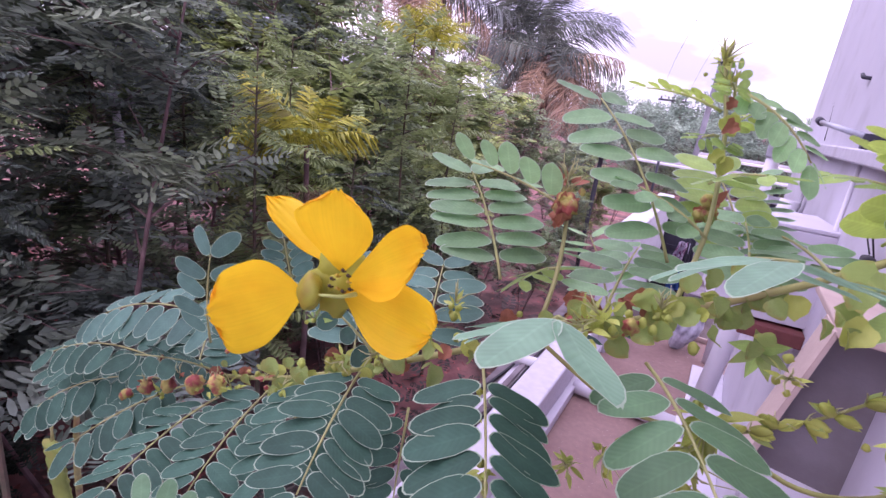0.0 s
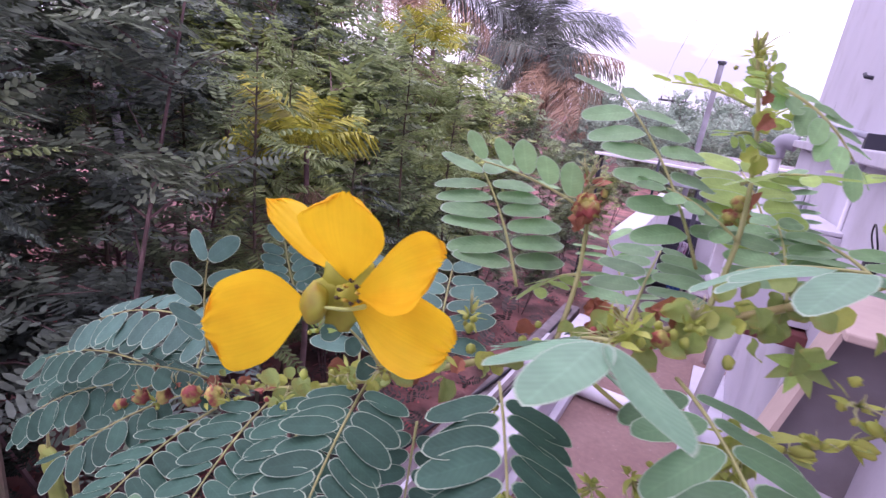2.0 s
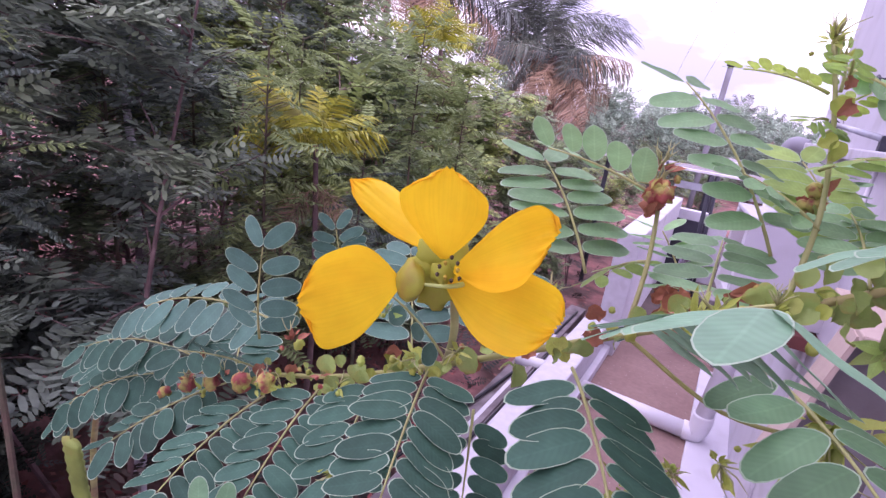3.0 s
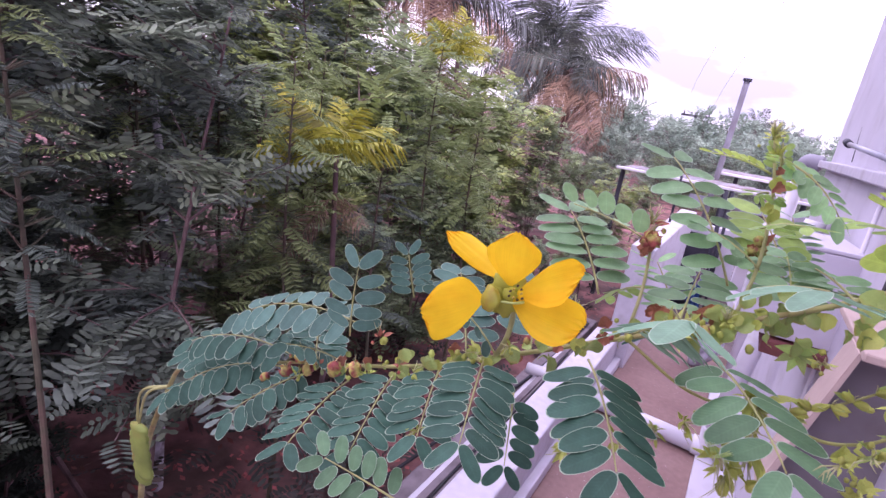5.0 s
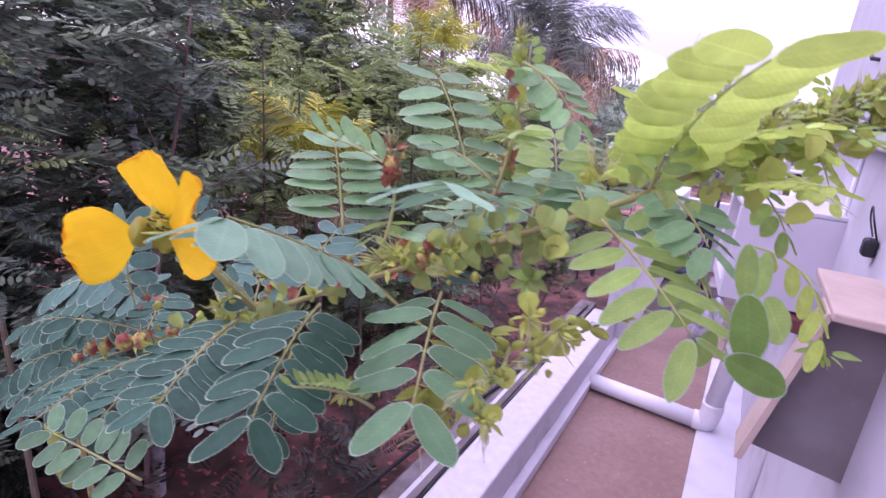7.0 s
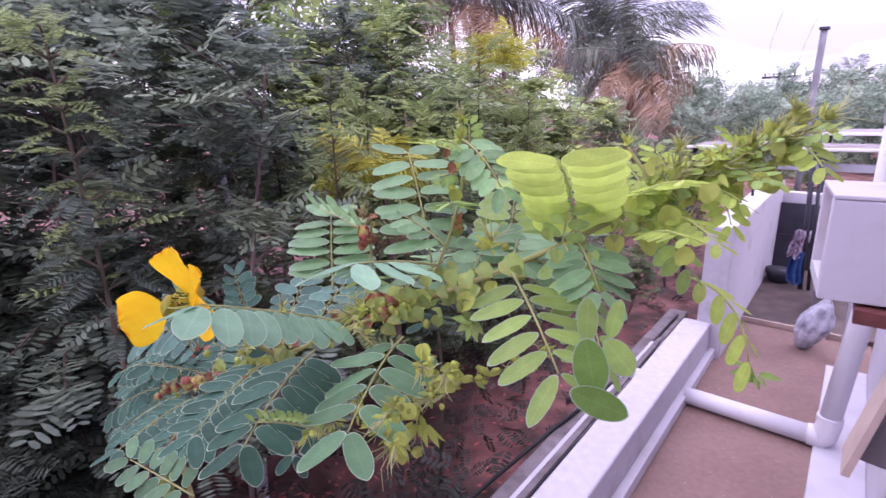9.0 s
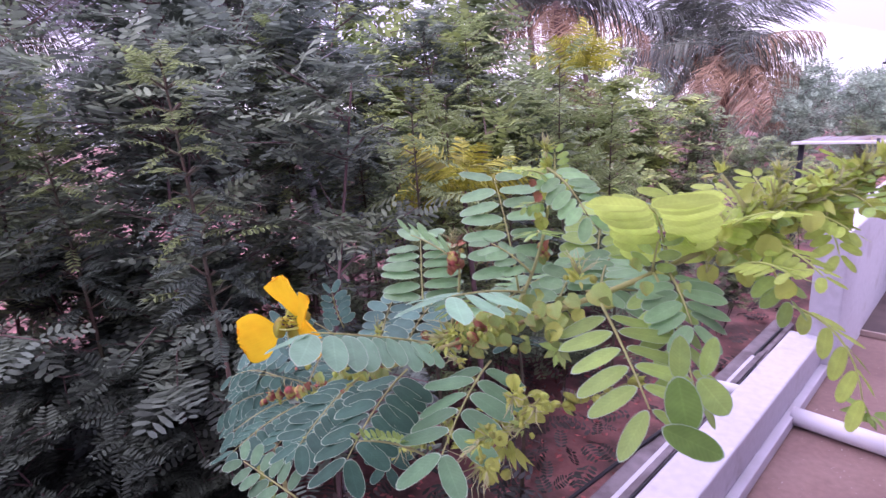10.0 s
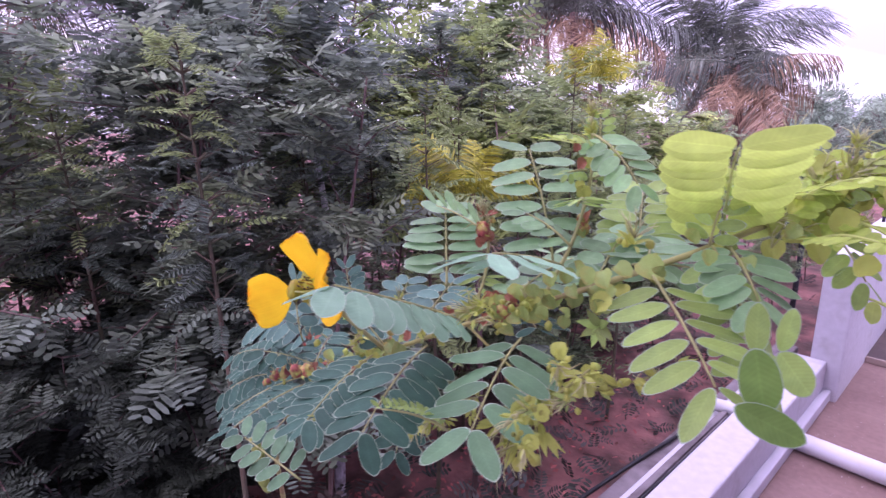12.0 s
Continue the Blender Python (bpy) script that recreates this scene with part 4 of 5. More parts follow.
ANTHER = material("dark_brown_anther", (0.07, 0.045, 0.02), 0.5, 0.2, 200.0)
POD = material("green_pod", (0.24, 0.31, 0.065), 0.6, 0.25, 30.0, trans=0.15, second=(0.22, 0.17, 0.05), second_scale=30.0, second_low=0.55, second_high=0.75)


def leaflet_mesh(kind, curl, notch):
    """An oval leaflet one unit long, with a pale rim, a folded midrib and a drooping tip."""
    n = 18
    rows = []
    point = 1.12 if kind in ("light", "mint", "fresh", "pale") else 0.90
    for f in (0.0, 0.55, 0.955, 1.0):
        row = []
        for k in range(n):
            a = 2 * math.pi * k / n
            x = 0.5 - 0.5 * math.copysign(abs(math.cos(a)) ** 0.88, math.cos(a)) * f
            w = 0.222 * math.copysign(abs(math.sin(a)) ** point, math.sin(a)) * f
            w *= 1.06 - 0.12 * abs(x - 0.58)
            if k == n // 2:
                x += notch * f
            z = 0.10 * abs(w) - curl * x * x + 0.012 * math.sin(9 * x + 5 * w)
            row.append((x, w, z))
        rows.append(row)
    bm = bmesh.new()
    centre = bm.verts.new((0.5, 0, -curl * 0.25))
    rings = [[bm.verts.new(p) for p in row] for row in rows[1:]]
    for k in range(n):
        bm.faces.new((centre, rings[0][(k + 1) % n], rings[0][k]))
    for i, (a, b) in enumerate(zip(rings, rings[1:])):
        for k in range(n):
            fc = bm.faces.new((a[k], a[(k + 1) % n], b[(k + 1) % n], b[k]))
            fc.material_index = 1 if i == 1 else 0
    me = mesh_of("leaflet", bm, BLADES[kind], smooth=True)
    me.materials.append(LIME_MARGIN if kind == "lime" else MARGIN)
    return me


LEAFLETS = {k: [leaflet_mesh(k, c, q) for c, q in (((0.05, 0.012), (0.12, 0.0), (-0.04, 0.02)) if k != "lime" else ((0.0, 0.02), (0.03, 0.0), (-0.02, 0.02)))] for k in BLADES}
rnd_leaf = random.Random(11)


def frame_of(x_axis, up, at, size, flip=1):
    x = Vector(x_axis).normalized()
    z = Vector(up) - x * Vector(up).dot(x)
    z.normalize()
    y = z.cross(x) * flip
    m = Matrix((x, y, z)).transposed().to_4x4()
    return Matrix.Translation(at) @ m @ Matrix.Scale(size, 4)


def pinnate_leaf(shrub, base, tip, pairs, size, kind, up=(0, 0, 1), fold=0.0, other=None, arch=0.06, first=0.16, label="", lean=0.3, taper=0.15, level=0.0, last=0.75, broad=1.0, nod=0.0, shingle=0.0, follow=False, jitter=1.0):
    """A stalk with paired leaflets. fold: degrees by which the leaflets hang below the leaf's plane (other: those of the second row, if not alike). level: how far each lies level instead. last: how far the end pair points ahead. broad: their breadth. nod: degrees by which the end bends down. shingle: how far they face along the stalk. follow: whether their plane follows the arch."""
    base, tip = Vector(base), Vector(tip)
    line = tip - base
    up = Vector(up) - line.normalized() * Vector(up).dot(line.normalized())
    up.normalize()
    pts = [base + line * t + up * (arch * line.length * 4 * t * (1 - t)) for t in (i / 12 for i in range(13))]
    stalk = part("leaf_stalk", tube(bmesh.new(), pts, [0.00046 - 0.00024 * i / 12 for i in range(13)], 6), STALK_LIME if kind == "lime" else STALK, shrub, label, smooth=True)
    side = line.normalized().cross(up)
    for k in range(pairs):
        t = first + (1 - first) * k / max(1, pairs - 1) * 0.985
        at = base + line * t + up * (arch * line.length * 4 * t * (1 - t))
        bow = radians(nod) * max(0.0, (t - 0.55) / 0.45) ** 1.5
        d = (line.normalized() + up * (arch * 4 * (1 - 2 * t))).normalized()
        rise = (up - d * up.dot(d)).normalized() if follow else up
        d, lift = d * math.cos(bow) - rise * math.sin(bow), rise * math.cos(bow) + d * math.sin(bow)
        for s in (-1, 1):
            forward = lean + 0.12 * t + (last if k == pairs - 1 else 0.0)
            a = radians((other if s > 0 and other is not None else fold) + jitter * rnd_leaf.uniform(-7, 7))
            out = side * s * math.cos(a) - lift * math.sin(a) + d * forward + d * jitter * rnd_leaf.uniform(-0.09, 0.09)
            b = radians(jitter * rnd_leaf.uniform(-9, 9))
            normal = lift * math.cos(a) + side * s * math.sin(a)
            normal = (normal * math.cos(b) - d.normalized() * math.sin(b)).lerp(Vector((0, 0, 1)), level).lerp(d, shingle)
            grow = size * (1 - taper + 1.6 * taper * math.sin(math.pi * min(1.0, 0.25 + 0.6 * t))) * rnd_leaf.uniform(0.94, 1.06)
            ob = new("leaflet", rnd_leaf.choice(LEAFLETS[kind]))
            ob.parent = stalk
            ob.matrix_parent_inverse = world_of(stalk).inverted()
            ob.matrix_basis = frame_of(out, normal, at + out.normalized() * 0.0008, grow) @ Matrix.Diagonal((1, broad, 1, 1))
    return stalk


shrub = tagged(new("cassia_shrub"), "leafy yellow-flowered cassia shrub leaning over the white parapet", "shrub")
shrub.location = (-0.45, 0.45, GROUND_Z)
STEM_LINE = [(-0.45, 0.45, GROUND_Z - 0.03), (-0.36, 0.36, 0.35), (-0.12, 0.24, 1.15), (0.13, 0.14, 1.52), (0.25, 0.105, 1.605), (0.335, 0.092, 1.650), (0.42, 0.080, 1.688), (0.47, 0.074, 1.716), (0.515, 0.080, 1.740), (0.55, 0.088, 1.757), (0.585, 0.104, 1.775), (0.607, 0.135, 1.788), (0.626, 0.155, 1.798), (0.645, 0.170, 1.810)]
stem_pts = curve_points(STEM_LINE, 8)
part("stem", tube(bmesh.new(), stem_pts, [0.00095 + 0.010 * max(0.0, 0.30 - p.x) ** 1.2 for p in stem_pts], 10), STEM, shrub, smooth=True)


def twig(points, r0=0.0007, r1=0.0005, name="twig", mat=None):
    line = curve_points(points, 6)
    return part(name, tube(bmesh.new(), line, [r0 + (r1 - r0) * i / len(line) for i in range(len(line))], 7), mat or STALK, shrub, smooth=True)


twig([(0.545, 0.086, 1.755), (0.5475, 0.100, 1.775), (0.5455, 0.112, 1.796), (0.5410, 0.1175, 1.8145)])
twig([(0.605, 0.132, 1.787), (0.606, 0.130, 1.796), (0.600, 0.128, 1.806)])
twig([(0.607, 0.135, 1.788), (0.612, 0.142, 1.797), (0.613, 0.139, 1.804)])
twig([(0.515, 0.080, 1.740), (0.515, 0.090, 1.757), (0.513, 0.095, 1.778)])
twig([(0.47, 0.074, 1.716), (0.482, 0.052, 1.738), (0.4885, 0.036, 1.756)], 0.001, 0.0009)
twig([(0.515, 0.080, 1.740), (0.540, 0.082, 1.728), (0.562, 0.086, 1.729), (0.578, 0.090, 1.737), (0.588, 0.094, 1.744)], 0.0006, 0.0004, mat=STEM)

# leaves: base, tip, pairs, leaflet length, skin and pose
pinnate_leaf(shrub, (0.467, 0.071, 1.716), (0.4818, 0.0285, 1.707), 9, 0.0136, "blue", fold=8, label="blue-green pinnate leaf")
pinnate_leaf(shrub, (0.421, 0.078, 1.686), (0.436, 0.031, 1.678), 9, 0.0134, "blue", fold=10)
pinnate_leaf(shrub, (0.400, 0.070, 1.676), (0.412, 0.022, 1.674), 9, 0.0130, "blue", fold=10)
pinnate_leaf(shrub, (0.368, 0.078, 1.664), (0.352, 0.040, 1.650), 8, 0.0142, "blue", fold=12)
pinnate_leaf(shrub, (0.507, 0.067, 1.733), (0.529, 0.024, 1.726), 8, 0.0150, "blue", fold=14)
pinnate_leaf(shrub, (0.402, 0.080, 1.700), (0.322, 0.066, 1.684), 9, 0.0145, "slate", fold=42, other=-8, arch=0.12, last=1.0, broad=1.2)
pinnate_leaf(shrub, (0.4011, 0.066, 1.7017), (0.4031, 0.0648, 1.736), 5, 0.0122, "slate", up=(0.35, -0.8, 0.45), fold=6, lean=0.25, last=0.7, broad=1.1)
pinnate_leaf(shrub, (0.4173, 0.0908, 1.7198), (0.4123, 0.0891, 1.7401), 6, 0.0088, "slate", up=(0.35, -0.8, 0.45), fold=4, lean=0.3)
pinnate_leaf(shrub, (0.350, 0.086, 1.660), (0.280, 0.066, 1.652), 9, 0.0145, "blue", fold=44, other=-8, arch=0.12, last=1.0, broad=1.2)
pinnate_leaf(shrub, (0.330, 0.090, 1.646), (0.285, 0.055, 1.628), 8, 0.0145, "blue", fold=44, other=-6, arch=0.12, last=1.0, broad=1.2)
pinnate_leaf(shrub, (0.452, 0.085, 1.706), (0.425, 0.120, 1.728), 7, 0.0150, "slate", fold=8)
pinnate_leaf(shrub, (0.482, 0.080, 1.722), (0.465, 0.118, 1.737), 6, 0.0150, "slate", fold=8)
pinnate_leaf(shrub, (0.502, 0.082, 1.752), (0.4795, 0.102, 1.776), 7, 0.0155, "green", fold=3, lean=0.05, level=0.55, label="grey-green pinnate leaf")
pinnate_leaf(shrub, (0.513, 0.093, 1.773), (0.4823, 0.0945, 1.7803), 5, 0.0092, "mint", fold=-62, other=8, broad=1.5, lean=0.2, last=0.3, arch=0.04)
pinnate_leaf(shrub, (0.5407, 0.0984, 1.7637), (0.5095, 0.1219, 1.803), 7, 0.0160, "green", fold=2, lean=-0.05, taper=0.1, level=0.4, last=0.3, broad=1.0)
pinnate_leaf(shrub, (0.517, 0.077, 1.743), (0.5355, 0.0151, 1.7747), 9, 0.0140, "pale", up=(0.1, 0, 1), fold=25, arch=0.01, lean=0.5, last=0.9, broad=1.3, nod=26, jitter=0.5)
pinnate_leaf(shrub, (0.549, 0.092, 1.767), (0.5608, 0.046, 1.7816), 4, 0.0170, "pale", fold=14, arch=0.02, lean=0.35, last=0.6, broad=0.92, nod=10, first=0.55, jitter=0.6)
pinnate_leaf(shrub, (0.5431, 0.0783, 1.7437), (0.5639, 0.0349, 1.7386), 6, 0.0155, "deep", fold=12, lean=0.35)
pinnate_leaf(shrub, (0.5817, 0.0881, 1.771), (0.6083, 0.0658, 1.756), 6, 0.0152, "light", fold=12, arch=0.03, lean=0.22, broad=0.72, last=0.6, taper=0.05, jitter=0.7, label="light green pinnate leaf")
pinnate_leaf(shrub, (0.5865, 0.1215, 1.7756), (0.6096, 0.0607, 1.8073), 9, 0.0137, "lime", up=(-0.05, 0, 1), fold=-6, arch=0.07, lean=0.05, taper=0.12, broad=1.45, last=0.25, shingle=-0.65, follow=True, jitter=0.3, first=0.10, label="lime-green young pinnate leaf")
pinnate_leaf(shrub, (0.463, 0.0312, 1.6687), (0.4333, 0.0198, 1.68), 6, 0.0098, "deep", fold=0, arch=0.02, up=(0.3, -0.35, 0.9), last=0.5, broad=1.1)
pinnate_leaf(shrub, (0.5430, 0.116, 1.803), (0.523, 0.115, 1.807), 7, 0.0060, "lime", fold=-15)
pinnate_leaf(shrub, (0.5440, 0.1140, 1.8090), (0.5650, 0.1078, 1.7935), 7, 0.0092, "mint", up=(0.4, -0.4, 0.8), fold=8, arch=0.10, broad=1.1, lean=0.35, label="pale mint-green young leaf")
pinnate_leaf(shrub, (0.560, 0.120, 1.760), (0.545, 0.150, 1.785), 7, 0.0150, "light", fold=8)
pinnate_leaf(shrub, (0.606, 0.132, 1.790), (0.592, 0.146, 1.799), 6, 0.0085, "lime", fold=10)
pinnate_leaf(shrub, (0.612, 0.140, 1.796), (0.624, 0.152, 1.804), 6, 0.0065, "lime", fold=10)
pinnate_leaf(shrub, (0.6153, 0.1529, 1.7582), (0.6394, 0.1387, 1.7376), 5, 0.0108, "lime", fold=30, arch=0.22, lean=0.95, broad=0.8)
pinnate_leaf(shrub, (0.565, 0.171, 1.7591), (0.5576, 0.1812, 1.7829), 8, 0.0125, "green", level=0.95, lean=0.05, last=0.3)
pinnate_leaf(shrub, (0.5247, 0.1247, 1.7382), (0.5122, 0.1363, 1.7567), 7, 0.0130, "mint", level=0.95, lean=0.1, last=0.3, broad=0.7)
pinnate_leaf(shrub, (0.478, 0.082, 1.700), (0.486, 0.065, 1.678), 6, 0.0110, "blue", fold=8)


# the open flower and a spent one behind its buds
FACE = Vector((0.44, -0.849, 0.292))


def petal(name, parent, base, tip, across, cup, ripple, seed, label="", fan=0.7, hem=0.0):
    """A broad crinkled petal from its narrow claw to its crenate rim. across: its breadth as a vector. fan: where along it is broadest. hem: how far one edge rolls up."""
    base, tip, across = Vector(base), Vector(tip), Vector(across)
    along = tip - base
    width = across.length
    n = along.cross(across).normalized()
    if n.dot(FACE) < 0:
        n = -n
    nu, nv = 26, 56
    bm, rnd = bmesh.new(), random.Random(seed)
    uv = bm.loops.layers.uv.new("along")
    place, grid = {}, []
    teeth = [rnd.uniform(-1, 1) for _ in range(nv + 1)]
    for i in range(nu + 1):
        u = i / nu
        w = 0.09 + 0.91 * math.sin(math.pi / 2 * u / fan) ** 0.95 if u < fan else (1 - 0.88 * ((u - fan) / (1 - fan)) ** 4.2) ** 0.5
        row = []
        for j in range(nv + 1):
            v = 2 * j / nv - 1
            rim = max(abs(v) ** 10 * min(1, u / 0.4), min(1.0, max(0.0, u - 0.8) * 7))
            crenate = 0.005 * math.sin(17 * v + 2 * seed) + 0.009 * math.sin(37 * v + seed) + 0.005 * teeth[j]
            reach = u * (1 + 0.03 * math.sin(2.6 * v + seed) * u - 0.07 * v * v * u) + crenate * rim
            q = v * w
            z = cup * (1.3 * q * q * u + 0.8 * u * u - 0.35 * u) + ripple * (math.sin(3.2 * q + 2.2 * u + seed) * u * u + 0.05 * math.sin(23 * q + seed) * u * u + 0.14 * math.sin(11 * q + 3 * seed) * u)
            z += hem * max(0.0, q) ** 3 * u + ripple * 0.4 * math.sin(17 * v + seed) * rim
            vert = bm.verts.new(base + along * reach + across * (q / 2) + n * z)
            place[vert] = (u, v)
            row.append(vert)
        grid.append(row)
    for i in range(nu):
        for j in range(nv):
            face = bm.faces.new((grid[i][j], grid[i][j + 1], grid[i + 1][j + 1], grid[i + 1][j]))
            for loop in face.loops:
                loop[uv].uv = place[loop.vert]
    return part(name, bm, PETAL, parent, label, smooth=True)


def ball(centre, r, squash=1.0, ridges=0, axis=(0, 0, 1), lumps=0.0):
    bm, rnd = bmesh.new(), random.Random(int(r * 1e7))
    bmesh.ops.create_uvsphere(bm, u_segments=14, v_segments=9, radius=1)
    m = Matrix.Translation(centre) @ Vector(axis).to_track_quat("Z", "Y").to_matrix().to_4x4()
    for v in bm.verts:
        a = math.atan2(v.co.y, v.co.x)
        k = 1 + (0.16 * math.cos(ridges * a + 2.5 * v.co.z) * (1 - v.co.z ** 2) - 0.25 * max(0, v.co.z) ** 2 if ridges else 0)
        k *= 1 + lumps * (noise.noise(v.co * 2.2 + Vector(centre) * 900) + 0.4 * rnd.uniform(-1, 1))
        v.co = m @ Vector((v.co.x * r * k, v.co.y * r * k, v.co.z * r * squash))
    return bm


flower = part("flower", ball((0.4880, 0.0310, 1.7603), 0.0022, 0.6, 5, FACE), SEPAL, shrub, "golden-yellow five-petalled flower", smooth=True)
petal("petal", flower, (0.4815, 0.0277, 1.7573), (0.4673, 0.0176, 1.7521), (0.0016, -0.0042, 0.0205), 0.0024, 0.0007, 1, fan=0.55)
petal("petal", flower, (0.4869, 0.0328, 1.7623), (0.4875, 0.0298, 1.7791), (0.0145, 0.0046, 0.0011), 0.0026, 0.0008, 2, fan=0.68)
petal("petal", flower, (0.4862, 0.0332, 1.7632), (0.4614, 0.0355, 1.7725), (0.0034, 0.0031, 0.0063), -0.002, 0.0007, 3, fan=0.58, hem=-0.0020)
petal("petal", flower, (0.49, 0.0316, 1.7614), (0.5083, 0.0291, 1.7724), (-0.0002, -0.0006, -0.0135), 0.0018, 0.0007, 4, fan=0.70)
petal("petal", flower, (0.4888, 0.0317, 1.7588), (0.511, 0.0322, 1.7578), (0.0047, 0.0008, 0.0155), 0.0026, 0.0008, 5, fan=0.62, hem=0.0030)
for k in range(5):
    a = 0.7 + 1.25 * k
    d = (Vector((0.865, 0.488, 0.115)) * math.cos(a) + Vector((-0.24, 0.202, 0.95)) * math.sin(a)).normalized()
    c = Vector((0.488, 0.0305, 1.7605))
    part("sepal", ball(c + d * 0.0036 - FACE * 0.0028, 0.0034, 0.28, 5, FACE, 0.15), SEPAL, flower, "olive-green sepal", smooth=True)
part("sepal", ball((0.4839, 0.0272, 1.7585), 0.0039, 0.62, 3, (-0.55, -0.8, 0.15), 0.22), SEPAL, flower, "cupped olive-green sepal", smooth=True)
part("pistil", tube(bmesh.new(), curve_points([(0.4927, 0.0306, 1.7597), (0.4915, 0.0271, 1.7599), (0.4876, 0.0255, 1.7595)], 6), [0.0005 - 0.00002 * k for k in range(13)], 6), STALK_LIME, flower, "pale curved pistil", smooth=True)
for k in range(9):
    a = 0.7 * k
    c = Vector((0.4901, 0.0298, 1.7616)) + (Vector((0.865, 0.488, 0.115)) * math.cos(a) + Vector((-0.24, 0.202, 0.95)) * math.sin(a)) * (0.0014 + 0.0004 * (k % 3))
    part("stamen", tube(bmesh.new(), [c, c + FACE * 0.0020, c + FACE * 0.0030 + Vector((0, 0, 0.0004))], [0.00022, 0.0002, 0.00038], 6), ANTHER if k % 3 else STAMEN, flower, smooth=True)


# stipules, buds, bracts and bristles
def lance_mesh(name, mat, width):
    bm = bmesh.new()
    left, right, mid = [], [], []
    for i in range(7):
        t = i / 6
        w = width * math.sin(math.pi * (0.08 + 0.92 * t) ** 0.8) if i < 6 else 0.004
        left.append(bm.verts.new((t, w, 0.3 * w - 0.10 * t * t)))
        mid.append(bm.verts.new((t, 0, -0.10 * t * t)))
        right.append(bm.verts.new((t, -w, 0.3 * w - 0.10 * t * t)))
    for i in range(6):
        bm.faces.new((left[i], mid[i], mid[i + 1], left[i + 1]))
        bm.faces.new((mid[i], right[i], right[i + 1], mid[i + 1]))
    return mesh_of(name, bm, mat, smooth=True)


def disc_mesh(mat, seed, crumple):
    """A broad heart-shaped cupped stipule with a short point, one unit long."""
    rnd = random.Random(seed)
    bm = bmesh.new()
    n = 18
    centre = bm.verts.new((0.42, 0, 0.0))
    rim, inner = [], []
    for k in range(n):
        a = 2 * math.pi * k / n
        back = min(a, 2 * math.pi - a)
        r = 0.46 * (1 - 0.22 * math.exp(-((a - math.pi) ** 2) * 3)) * (1 + 0.26 * math.exp(-(back * 3) ** 2)) * (1 + crumple * rnd.uniform(-0.5, 0.5))
        x, y = r * math.cos(a), 0.92 * r * math.sin(a)
        rim.append(bm.verts.new((0.42 + x, y, 0.55 * abs(y) - 0.35 * x * x + crumple * rnd.uniform(-0.5, 0.5))))
        inner.append(bm.verts.new((0.42 + 0.55 * x, 0.55 * y, 0.22 * abs(y) - 0.1 * x * x + crumple * rnd.uniform(-0.25, 0.25))))
    for k in range(n):
        bm.faces.new((centre, inner[k], inner[(k + 1) % n]))
        bm.faces.new((inner[k], rim[k], rim[(k + 1) % n], inner[(k + 1) % n]))
    return mesh_of("stipule", bm, mat, smooth=True)


STIPULES = {k: [disc_mesh(mat, s, c) for s in (1, 2, 3)] for k, mat, c in (("olive", STIPULE, 0.12), ("rust", BRACT, 0.35), ("lime", BUD_GREEN, 0.12))}
BRACTS = {"lime": lance_mesh("bract", BUD_GREEN, 0.16), "rust": lance_mesh("bract", BRACT, 0.24), "light": lance_mesh("bract", BLADES["light"], 0.20), "olive": lance_mesh("bract", STIPULE, 0.20)}
rnd_bits = random.Random(23)


def set_under(name, mesh, m, label=""):
    ob = new(name, mesh)
    ob.parent = shrub
    ob.matrix_parent_inverse = world_of(shrub).inverted()
    ob.matrix_basis = m
    if label:
        ob["label"] = label
    return ob


def stipule(at, size, face=None, hang=None, kind="olive"):
    face = Vector(face) if face else FACE + Vector((rnd_bits.uniform(-0.6, 0.6), rnd_bits.uniform(-0.4, 0.4), rnd_bits.uniform(-0.3, 0.5)))
    hang = Vector(hang) if hang else Vector((rnd_bits.uniform(-0.7, 0.7), rnd_bits.uniform(-0.3, 0.3), rnd_bits.uniform(-1.0, -0.1)))
    m = frame_of(hang, face, at, size)
    return set_under("stipule", rnd_bits.choice(STIPULES[kind]), Matrix.Translation(-(m.to_3x3() @ Vector((0.42, 0, 0)))) @ m)


def bud(at, r, mat=None, axis=None, label=""):
    axis = axis or (rnd_bits.uniform(-0.5, 0.5), rnd_bits.uniform(-0.5, 0.5), 1)
    return part("bud", ball(at, r * 0.85, rnd_bits.uniform(1.1, 1.5), 5, axis, 0.38), mat or BUD_GREEN, shrub, label, smooth=True)


def bristles(at, count, length, axis=(0, 0, 1), spread=0.7):
    bm = bmesh.new()
    for _ in range(count):
        d = (Vector(axis).normalized() + Vector([rnd_bits.uniform(-spread, spread) for _ in range(3)])).normalized()
        bend = Vector([rnd_bits.uniform(-0.3, 0.3) for _ in range(3)])
        r = length * rnd_bits.uniform(0.6, 1.1)
        tube(bm, [Vector(at), Vector(at) + d * r * 0.6, Vector(at) + (d + bend).normalized() * r], [0.00020, 0.00017, 0.00006], 5)
    return part("bristles", bm, BRISTLE, shrub, "thin pale bristles", smooth=True)


